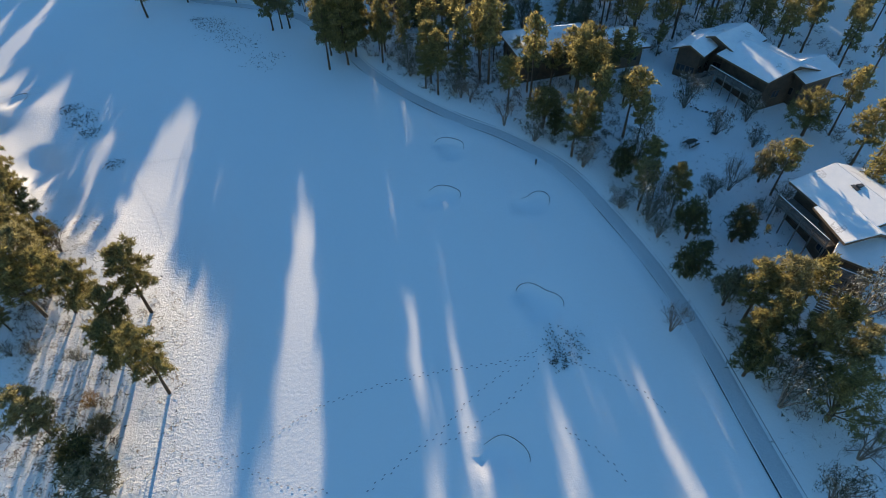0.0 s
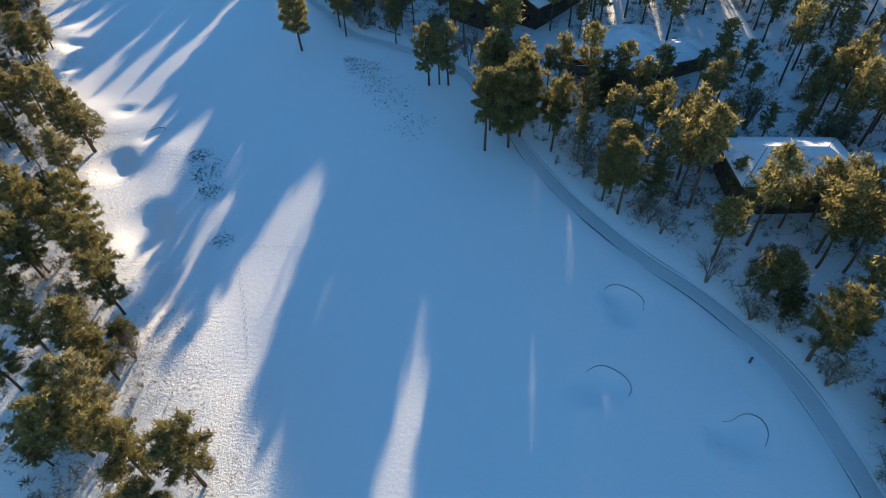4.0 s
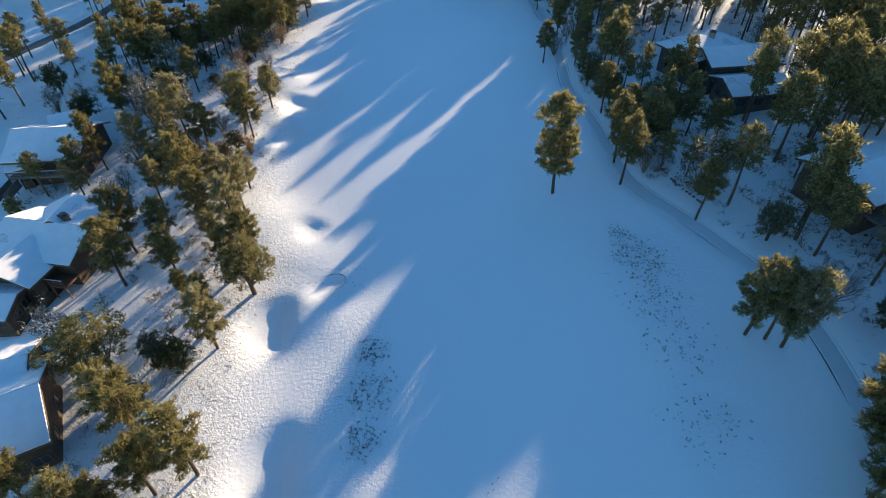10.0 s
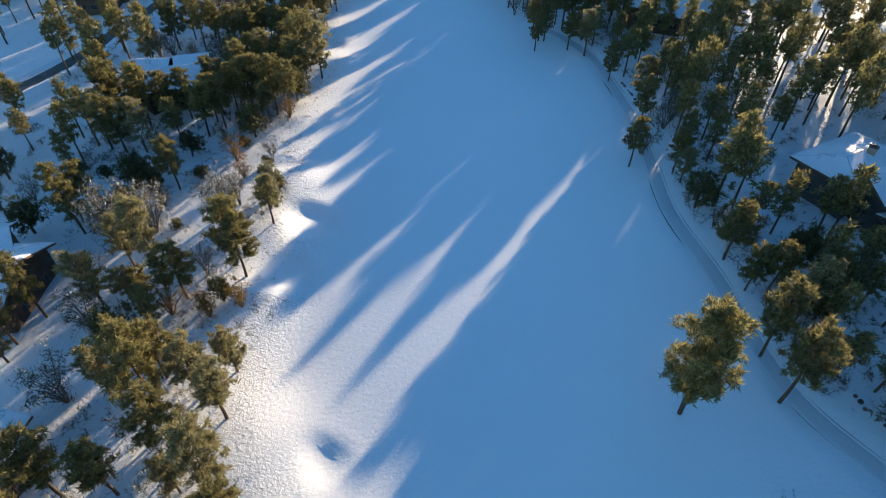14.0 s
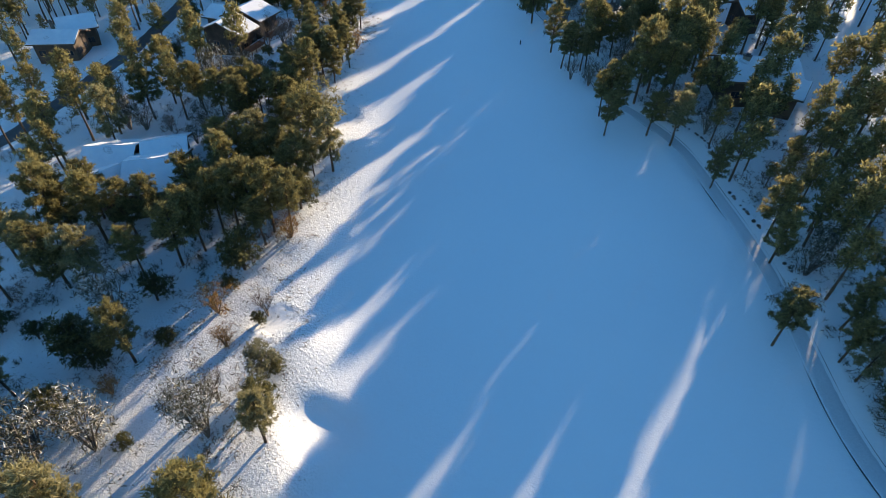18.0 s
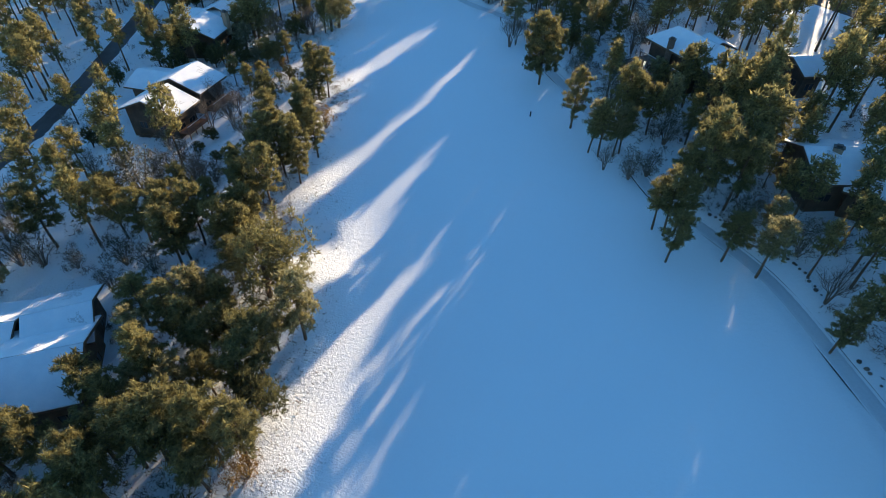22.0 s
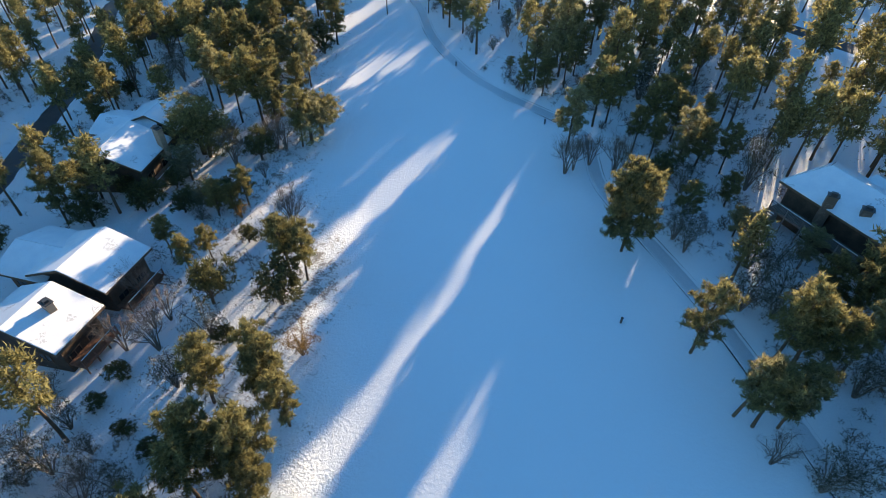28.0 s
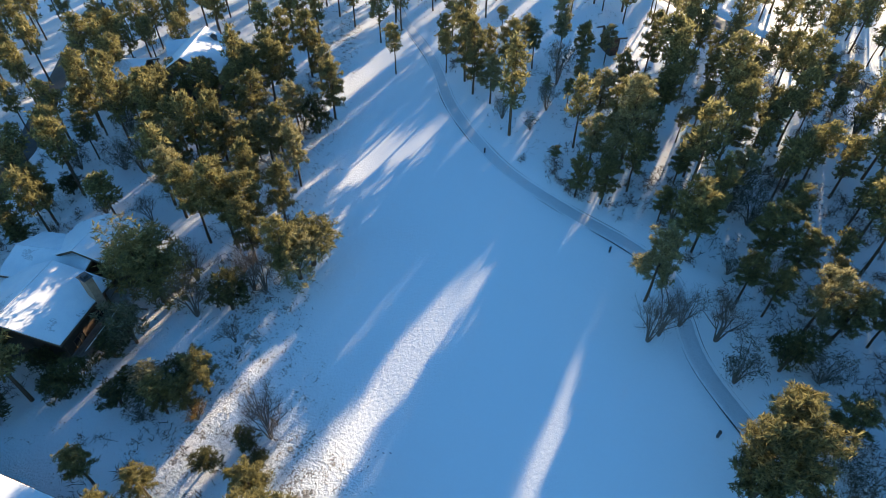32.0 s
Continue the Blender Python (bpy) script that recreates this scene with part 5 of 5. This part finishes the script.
        (ax, ay), (bx, by), depth = a, b, max(depth, 2.0)
        inside = e - a
        ln = math.hypot(bx - ax, by - ay)
        turn = math.atan2(by - ay, bx - ax)
        inward = 1 if math.cos(turn) * inside.y - math.sin(turn) * inside.x > 0 else -1
        m = Matrix.Translation((ax, ay, z)) @ Matrix.Rotation(turn, 4, "Z") @ Matrix.Diagonal((1, inward, 1, 1))
        wood = REDWOOD if "red-brown" in label else GREYWOOD
        def put(name, solids, mat, parent, note=""):
            bm = bmesh.new()
            for s in solids:
                box(bm, *s)
            bmesh.ops.transform(bm, matrix=m, verts=bm.verts)
            bmesh.ops.recalc_face_normals(bm, faces=bm.faces)
            return part(name, bm, mat, parent, note)
        deck = put("deck", [(0, ln, 0.02, depth, -0.3, -0.06)], wood, root, "timber deck with railings")
        n = max(3, int(depth / 0.2))
        for k in range(n):
            put("deck_board", [(0, ln, depth * k / n + 0.01, depth * (k + 1) / n - 0.01, -0.056, 0.0)], wood, deck)
        for k in range(int(ln / 2.2) + 2):
            px = min(ln - 0.06, k * ln / (int(ln / 2.2) + 1))
            put("post", [(px - 0.06, px + 0.06, -0.06, 0.06, -z - 1.0, 1.05)], wood, deck)
        put("rail", [(0, ln, -0.05, 0.05, 0.98, 1.06), (0, ln, -0.03, 0.03, 0.12, 0.18)], wood, deck)
        put("railing_infill", [(k * 0.16, k * 0.16 + 0.035, -0.018, 0.018, 0.18, 0.98) for k in range(1, int(ln / 0.16))], wood, deck)
        put("rail_snow", [(0.05, ln - 0.05, -0.05, 0.05, 1.064, 1.11)], ROOF_SNOW, deck, "thin line of snow")
        if n_deck == len(decks) - 1:
            steps = max(3, int((z + 0.3) / 0.18))
            stairs = put("stairs", [(-0.05, 0.0, -steps * 0.28, 0.0, -z * 0.6, -0.1), (1.3, 1.35, -steps * 0.28, 0.0, -z * 0.6, -0.1)], wood, root, "open timber stairs")
            for k in range(steps):
                put("tread", [(0.0, 1.3, -(k + 1) * 0.28, -k * 0.28 - 0.02, -(k + 1) * 0.18 - 0.05, -(k + 1) * 0.18)], wood, stairs)
    return root


house(53.3, 39.6, "brown timber house with snow-covered roof and balcony decks",
      [((1.3, 8.1), (2.1, -2.3), 5.2, 5, 7.5, 0), ((-0.7, 2.6), (-1.3, -3.7), 3.2, 5, 6.6, 0), ((-2.3, -0.5), (1.2, -4.4), 4.2, 3.6, 5.2, 0)],
      chimneys=[(1.1, 3.4, 1.5, 3.0, 8.3)],
      decks=[((-2.3, 6.1), (-1.8, 1.7), 2.5, 3.6), ((-4.0, -0.2), (-3.4, -4.4), 1.8, 2.6)])
house(60.1, 77.2, "rambling brown timber house with stepped snowy gables, deck and stairs",
      [((1.4, 3.3), (3.9, -7.7), 5.2, 4.0, 6.2, 0), ((-3.5, 4.3), (4.7, 8.5), 4.0, 4.6, 6.6, 0), ((-8.4, 3.0), (-0.9, 9.0), 2.6, 4.4, 6.0, 0), ((3.4, -5.5), (11.5, -3.0), 3.8, 3.6, 5.4, 0)],
      decks=[((-6.9, 0.9), (-3.0, -7.4), 2.4, 2.4)])
house(36.7, 89.9, "low dark house with a snowy hipped roof half hidden by pines",
      [((-13.0, -0.1), (2.7, 1.2), 5.4, 3.4, 6.2, 4.2), ((-0.4, -1.0), (10.7, -0.1), 4.4, 3.2, 5.4, 2.5)],
      chimneys=[(-6.9, -0.6, 1.5, 3.0, 7)])
house(14.6, 119.7, "dark timber house with crossing snowy hipped roofs among pines",
      [((-0.1, 11.8), (0.7, 1.3), 5, 3.2, 5.5, 4), ((-6.3, -1.7), (5.9, 1.1), 5, 3.0, 5.2, 3.5), ((-10.8, 0.8), (-2.6, 2.3), 3.4, 3.0, 4.6, 1.5), ((2.9, -0.2), (12.4, 4.8), 3.8, 2.9, 4.7, 2)],
      decks=[((-9.3, -2.2), (-3.9, -7.9), 2, 1.8)])
house(-9.4, 143.5, "large brown timber house with a broad sunlit snowy gable roof",
      [((-6.6, -5.0), (3.9, 9.3), 5.4, 4, 6.4, 0), ((4.4, -5.5), (14.4, 8.5), 4.6, 3.6, 6.0, 0)],
      chimneys=[(3.3, -0.2, 1.3, 3.0, 8.0)],
      decks=[((-6.5, -3.3), (-1.5, -7.1), 2, 2.6)])
house(-34.2, 165.6, "grey-green timber house with a snowy roof and a skylight",
      [((-4.3, -0.1), (5.7, 7.7), 4.2, 4.4, 6.4, 0), ((-8.3, 0.4), (-1.8, 12.4), 4.6, 4.2, 6.2, 3.5), ((0.7, -5.8), (8.7, 0.9), 3.8, 2.8, 4.6, 0)],
      chimneys=[(-4.2, 6.5, 1.2, 3.0, 8.0)],
      decks=[((-3.7, -1.5), (-0.9, -4.4), 1.6, 2.6)], siding=GREY_SIDING)
house(-78.2, 213.9, "low house with wide snowy roof and chimney in dense pines",
      [((-7.7, -1.9), (3.3, 4.2), 5.2, 3.6, 6.4, 0), ((-2.0, -1.2), (6.4, -1.2), 4, 3.2, 5.2, 0)],
      chimneys=[(-3.8, -0.5, 1.4, 3.0, 7.8)])
house(-99.9, 237.9, "brown timber house with snowy gables and two chimneys",
      [((-10.2, 5.1), (0.2, -2.5), 4.8, 4.6, 7.2, 2), ((-0.7, -1.0), (4.6, -4.3), 5.2, 4, 7, 0), ((3.7, -4.6), (6.7, -1.0), 3.4, 3.2, 4.6, 0), ((-3.6, 6.0), (-0.5, 2.6), 3, 4.6, 6.4, 0)],
      chimneys=[(-8.1, -2.2, 1.3, 3.0, 8), (-4.7, -2.8, 1.3, 3.0, 7.8)],
      decks=[((-10.6, -0.2), (-4.7, -6.0), 1.8, 2.4)])
house(-87.8, 241.8, "small far cabin with a snowy roof deep in the pine wood",
      [((-1.9, -1.6), (1.9, 1.6), 3.8, 3.4, 5.6, 0)])
house(-125.2, 97.9, "brown timber house with a long snowy gable and a shed dormer",
      [((-2.7, -3.3), (7.3, 4.1), 6, 3.8, 7.2, 0), ((-0.4, -6.5), (1.7, -3.7), 3.4, 3.2, 4.8, 0), ((-4.0, 2.8), (-1.9, 6.8), 3, 4.4, 6.4, 0)],
      decks=[((10.5, 0.2), (13.1, 2.6), 2, 2.6)])
house(-97.8, 81.8, "timber house with patchy snow, brick chimney and red-brown deck",
      [((-7.0, 0.6), (4.7, 5.5), 5, 4, 6.8, 0), ((-3.6, 8.4), (-0.5, 3.1), 4.4, 4.4, 7.2, 0), ((-1.2, 0.8), (1.3, -5.7), 4.6, 3.6, 6.2, 0), ((1.4, -7.6), (5.2, -5.1), 3.2, 2.8, 4.2, 0)],
      chimneys=[(0.1, 4.8, 1.5, 3.0, 8.2)],
      decks=[((5.1, 1.2), (1.6, 5.2), 2.2, 2.2)])
house(-79.1, 69.2, "brown timber house with a steep snowy gable lit along its ridge",
      [((1.1, -3.8), (4.3, 2.1), 5.4, 4, 7, 0), ((-4.7, -1.3), (-0.7, 3.3), 4.2, 4.2, 6.4, 0)],
      decks=[((0.6, 2.6), (5.7, -2.1), 1.6, 2.2)])
house(-149.2, 144.5, "wide timber house with overlapping low snowy gables",
      [((-1.8, 2.3), (2.5, 7.6), 4.2, 3.8, 6.2, 0), ((1.7, -2.5), (7.4, 3.6), 5.4, 3.8, 6.6, 0), ((-7.8, -3.1), (-1.8, 1.8), 4.6, 3.6, 6, 0), ((0.3, -2.1), (-0.5, -7.8), 4.2, 3.4, 5.6, 0)],
      chimneys=[(5.4, -5.1, 1.4, 3.0, 7)])
house(-212.0, 167.5, "far brown house with two snowy gables beside the road",
      [((-2.5, -6.2), (5.5, 0.2), 4, 3.4, 5.6, 0), ((-3.3, -0.6), (0.2, 6.7), 4.2, 3.8, 6.4, 0)],
      chimneys=[(-1.7, -2.1, 1, 3.0, 7.4)])
house(-181.5, 189.7, "red-brown timber house with sunlit snowy roof, chimney and deck",
      [((0.4, 6.9), (2.3, -0.7), 5.2, 4, 6.8, 0), ((3.2, -1.7), (4.9, -8.4), 5.3, 3.6, 6.6, 0), ((-9.0, 0.9), (-1.7, 2.8), 4.2, 3.4, 5.4, 0)],
      chimneys=[(5.8, -4.0, 1.4, 3.0, 7.9)],
      decks=[((8.3, -6.4), (7.6, -2.7), 1.6, 1.5), ((7.5, -0.4), (7.1, 4.2), 1.6, 1.5)])
house(-198.2, 214.1, "brown timber house with patchy roof snow and tan chimney",
      [((-1.1, 7.6), (1.1, 1.1), 4.8, 4, 6.8, 0), ((0.4, -0.7), (3.8, -9.2), 5.8, 3.4, 6.6, 0), ((-6.9, -0.9), (2.6, 2.4), 3.6, 4.2, 5.8, 0)],
      chimneys=[(6.8, -1.0, 1.5, 3.0, 8.4)],
      decks=[((8.0, -6.5), (6.6, -1.9), 1.6, 1.2)])
house(-227.1, 257.1, "rambling brown house with a pointed snowy roof and long garage wing",
      [((0.2, 6.6), (7.4, -5.7), 5.2, 4.2, 8.6, 0), ((0.3, 6.0), (8.2, 6.9), 4.6, 3.8, 6.8, 0), ((-11.5, -9.7), (-3.5, -4.6), 4.6, 3.4, 5.6, 0), ((2.0, -1.6), (8.8, -6.7), 2.6, 3.8, 5.8, 0), ((-7.7, 2.7), (-4.5, 6.4), 3.4, 3.4, 5.6, 0)],
      chimneys=[(3.5, 5.0, 1.2, 3.0, 9)])
house(-161.3, 299.0, "tiny far cabin with a brown gable under snow",
      [((-1.3, -1.1), (1.3, 1.1), 2.8, 3, 4.8, 0)])



# ---- small things on the ground ----
def scatter(name, spots, mat, label, category, seed, size=0.22, blades=7, width=0.07):
    """Tufts strewn in round patches (x, y, radius, count): one piece of scenery."""
    r = np.random.RandomState(seed)
    pts = []
    for x, y, rad, count in spots:
        a, d = r.uniform(0, math.tau, count), rad * np.sqrt(r.uniform(0, 1, count)) * r.uniform(0.5, 1, count)
        pts.append(np.column_stack([x + d * np.cos(a), y + d * np.sin(a)]))
    p = np.vstack(pts)
    c = np.column_stack([p, height(p[:, 0], p[:, 1]) + 0.02])
    v, t = tufts(r, c, r.uniform(0.6, 1.5, len(c)) * size, blades, width, 0.9)
    tagged(new(name, mesh_from(name, v, t, (mat,))), label, category, kind="stuff")


scatter("grass_tufts", [(17, 33, 3.2, 170), (16, 31, 1.5, 60), (-50, 90, 3.5, 160), (-53, 94, 2.5, 110), (-47, 85, 2.5, 90), (-41, 76, 2, 60), (-33, 121, 4, 150), (-29, 116, 5, 120), (-25, 111, 5, 90), (-20, 103, 5, 80), (-36, 124, 2, 60)],
        DRYGRASS, "dark dry grass tufts poking through thin snow", "grass", 11, 0.17, 8, 0.12)
edge_spots = [(float(p[0]) - 3 * k, float(p[1]) + 1.5 * k, 5.0, 26) for p in LEFT_EDGE[::3] for k in (0, 2, 5)]
scatter("rough_grass", edge_spots, DRYGRASS, "brown grass and weeds along the snowy rough bank", "grass", 12, 0.26, 7, 0.06)
wood_spots = [(float(p[0]) + 5 * k, float(p[1]) + 6 * k, 6.0, 26) for p in CART_PATH[::9] for k in (1, 2, 3, 5)]
scatter("woodland_undergrowth", wood_spots, DRYGRASS, "dry weeds and twigs under the pines beside the path", "undergrowth", 13, 0.34, 6, 0.05)


def understory(name, places, mat, label, seed, count, spread, size):
    """Low brush among the trees: clumps of fine tufts near the places, one piece of scenery."""
    r = np.random.RandomState(seed)
    c, s = [], []
    for x, y in places:
        for _ in range(count):
            bx, by, h = x + r.normal(0, spread), y + r.normal(0, spread), r.uniform(0.5, 1.6)
            for _ in range(9):
                c.append((bx + r.normal(0, 0.45 * h), by + r.normal(0, 0.45 * h), h * r.uniform(0.15, 1.0)))
                s.append(size * r.uniform(0.7, 1.3))
    c = np.array(c)
    dp, sp = line_distance(c[:, 0], c[:, 1], CART_PATH[::3])
    de, se = line_distance(c[:, 0], c[:, 1], LEFT_EDGE)
    dw, sw = line_distance(c[:, 0], c[:, 1], WEST_ROAD)
    keep = ((dp * sp > 2.2) | (de * se < -2)) & (dw > 4)
    for hx, hy in HOUSE_SPOTS:
        keep &= np.hypot(c[:, 0] - hx, c[:, 1] - hy) > 7.5
    c, s = c[keep], np.array(s)[keep]
    c[:, 2] += height(c[:, 0], c[:, 1])
    v, t = tufts(r, c, s, 9, 0.07, 0.5)
    tagged(new(name, mesh_from(name, v, t, (mat,))), label, "brush", kind="stuff")


understory("frosted_brush", [(p[0], p[1]) for p in PINES[::2]], FROST, "frosted grey brush scattered under the pines", 31, 8, 3.2, 0.42)
understory("woodland_brush", [(p[0], p[1]) for p in FILL if -40 < p[0] < 80 and p[1] < 150], FROST, "frosted grey brush between the houses and the pines", 33, 6, 3.0, 0.45)
understory("brown_brush", [(p[0], p[1]) for p in PINES[1::3]], TWIGS, "leafless brown brush under the pines", 32, 8, 3.2, 0.5)


def footprints(name, lines, label, seed):
    """Trails of prints in the snow: flat discs with the pits' shade in their dark colour."""
    r = np.random.RandomState(seed)
    vs, ts, n = [], [], 0
    for pts in lines:
        line = smooth_line(pts, 0.5)
        d = np.gradient(line, axis=0)
        z = height(line[:, 0], line[:, 1])
        for i, (p, q) in enumerate(zip(line, d)):
            q = q / np.linalg.norm(q)
            side = np.array([q[1], -q[0]]) * (0.12 if i % 2 else -0.12)
            a = np.linspace(0, math.tau, 8, endpoint=False)
            ring = p + side + r.normal(0, 0.05, 2) + np.outer(np.cos(a) * 0.13, q) + np.outer(np.sin(a) * 0.06, (q[1], -q[0]))
            vs.append(np.column_stack([ring, np.full(8, z[i] + 0.03)]))
            ts.append(np.array([(n, n + k, n + k + 1) for k in range(1, 7)]))
            n += 8
    tagged(new(name, mesh_from(name, np.vstack(vs), np.vstack(ts), (SHADED_PRINT,))), label, "tracks", kind="stuff")


# darker than packed snow: shade and grass inside the prints, put into the colour
SHADED_PRINT = mottled("shaded_pressed_snow", (0.24, 0.24, 0.26), (0.48, 0.49, 0.51), 3.0, 0.7, 0.01, 20.0)
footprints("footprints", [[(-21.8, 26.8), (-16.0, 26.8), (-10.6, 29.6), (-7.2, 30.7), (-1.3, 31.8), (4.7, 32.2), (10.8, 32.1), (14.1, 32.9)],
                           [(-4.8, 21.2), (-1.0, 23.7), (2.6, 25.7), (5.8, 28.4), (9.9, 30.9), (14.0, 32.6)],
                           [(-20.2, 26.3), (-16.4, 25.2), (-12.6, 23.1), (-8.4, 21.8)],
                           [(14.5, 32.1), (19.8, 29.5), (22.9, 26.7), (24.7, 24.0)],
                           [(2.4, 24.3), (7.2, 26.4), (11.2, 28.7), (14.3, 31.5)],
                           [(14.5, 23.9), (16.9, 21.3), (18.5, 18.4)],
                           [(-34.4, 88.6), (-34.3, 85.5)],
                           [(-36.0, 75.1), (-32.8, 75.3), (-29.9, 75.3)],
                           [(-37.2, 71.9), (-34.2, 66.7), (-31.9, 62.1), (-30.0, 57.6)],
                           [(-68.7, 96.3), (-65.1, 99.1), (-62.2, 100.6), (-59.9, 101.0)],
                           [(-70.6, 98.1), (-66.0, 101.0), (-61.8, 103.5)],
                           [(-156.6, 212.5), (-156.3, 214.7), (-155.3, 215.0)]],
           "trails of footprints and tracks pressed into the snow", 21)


def bunker_lips():
    """The dark undercut lip of turf along the far rim of each bunker by the path."""
    for bx, by, br, bd in BUNKERS[:6]:
        a = np.linspace(radians(-25), radians(140), 22)
        rad = br * (1 + 0.2 * np.sin(2 * a + bx) + 0.12 * np.sin(3 * a + by))
        vs = []
        thin = np.sin(np.linspace(0.2, math.pi - 0.2, 22))
        xo, yo = bx + rad * 1.06 * np.cos(a), by + rad * 1.06 * np.sin(a)
        rim = height(xo, yo)
        for k, lift in ((0.94, -0.05 * thin), (0.96, 0.02 * thin)):
            vs.append(np.column_stack([bx + rad * k * np.cos(a), by + rad * k * np.sin(a), rim + lift]))
        v = np.stack(vs, 1).reshape(-1, 3)
        i = np.arange(44).reshape(-1, 2)
        q = np.stack([i[:-1, 0], i[:-1, 1], i[1:, 1], i[1:, 0]], -1)
        tagged(new("bunker_lip", mesh_from("bunker_lip", v, q, (ASPHALT,))), "dark turf lip on the rim of a snow-filled bunker", "bunker lip", kind="structure")


bunker_lips()


ROCK = mottled("field_stone", (0.07, 0.06, 0.055), (0.2, 0.18, 0.16), 2.5, 0.85, 0.03, 9.0, 0.5)


def stone_mesh(seed):
    r = np.random.RandomState(seed)
    bm = bmesh.new()
    bmesh.ops.create_icosphere(bm, subdivisions=1, radius=0.5)
    for v in bm.verts:
        v.co = v.co * r.uniform(0.75, 1.15)
        v.co.z *= 0.7
    me = bpy.data.meshes.new("stone")
    bm.to_mesh(me)
    bm.free()
    me.materials.append(ROCK)
    return me


STONES = [stone_mesh(k) for k in range(5)]


def rock_border(points, label, seed):
    """A low row of field stones along a line."""
    r = np.random.RandomState(seed)
    line = smooth_line(points, 0.62)
    z = height(line[:, 0], line[:, 1])
    root = new("rock_border")
    root.matrix_world = pose(line[0, 0], line[0, 1], z[0])
    tagged(root, label, "stone border", "stone borders")
    for p, zz in zip(line, z):
        if r.rand() < 0.2:
            continue
        ob = new("stone", STONES[r.randint(5)])
        ob.parent = root
        ob.matrix_local = Matrix.LocRotScale((p[0] - line[0, 0] + r.normal(0, 0.12), p[1] - line[0, 1] + r.normal(0, 0.12), zz - z[0] + 0.12), Euler((0, 0, r.uniform(0, 6))), Vector((1, 1, 1)) * r.uniform(0.3, 0.65))


rock_border([(-92.9, 202.6), (-89.4, 200.8), (-86.3, 198.3)], "low row of dark field stones half buried in snow", 41)
rock_border([(-90.8, 203.3), (-86.3, 200.3), (-82.3, 197.8), (-79.7, 194.3)], "low row of dark field stones half buried in snow", 42)
rock_border([(-17.2, 142.4), (-13.3, 138.6), (-10.4, 137.1), (-7.7, 137.0)], "low row of dark field stones half buried in snow", 43)
rock_border([(49.9, 72.2), (51.6, 70.3), (55.1, 68.7)], "low row of dark field stones half buried in snow", 44)
rock_border([(-75.5, 186.4), (-71.8, 182.5), (-68.1, 177.8), (-65.5, 174.7)], "low row of dark field stones half buried in snow", 45)
rock_border([(-35.4, 139.7), (-31.6, 136.6), (-28.4, 134.6)], "low row of dark field stones half buried in snow", 46)


def marker_post(x, y):
    """A short dark post with a rounded cap."""
    root = new("marker_post")
    root.matrix_world = pose(x, y, ground_at(x, y))
    tagged(root, "short dark marker post standing in the snow", "post", "marker posts")
    bm = bmesh.new()
    bmesh.ops.create_cone(bm, cap_ends=True, segments=10, radius1=0.13, radius2=0.11, depth=0.9, matrix=pose(0, 0, 0.25))
    part("shaft", bm, METAL, root)
    bm = bmesh.new()
    bmesh.ops.create_uvsphere(bm, u_segments=10, v_segments=6, radius=0.15, matrix=pose(0, 0, 0.72))
    part("cap", bm, METAL, root)


for mx, my in [(22.0, 63.2), (-123.8, 215.1), (-130.2, 229.7), (-145.4, 247.7), (-168.0, 260.3), (-130.2, 229.8)]:
    marker_post(mx, my)


def picnic_table(x, y, turn):
    """A timber table with two benches on crossed legs."""
    root = new("picnic_table")
    root.matrix_world = pose(x, y, ground_at(x, y), 0, 0, turn)
    tagged(root, "dark timber picnic table dusted with snow beside the house", "table")
    def plank(name, x0, x1, y0, y1, z0, z1, mat=None):
        bm = bmesh.new()
        box(bm, x0, x1, y0, y1, z0, z1)
        return part(name, bm, mat or SIDING, root)
    for k in range(5):
        plank("tabletop_plank", -0.95, 0.95, -0.38 + k * 0.155, -0.24 + k * 0.155, 0.7, 0.75)
    for side in (-1, 1):
        plank("bench", -0.95, 0.95, side * 0.75 - 0.13, side * 0.75 + 0.13, 0.4, 0.45)
        for end in (-0.7, 0.7):
            bm = bmesh.new()
            box(bm, end - 0.04, end + 0.04, -0.05, 0.05, -0.1, 0.92, Matrix.Translation((0, side * 0.42, 0)) @ Matrix.Rotation(side * 0.55, 4, "X"))
            part("leg", bm, SIDING, root)


for px, py, turn in [(45.4, 62.8, 25), (-179.0, 181.7, 20)]:
    picnic_table(px, py, turn)
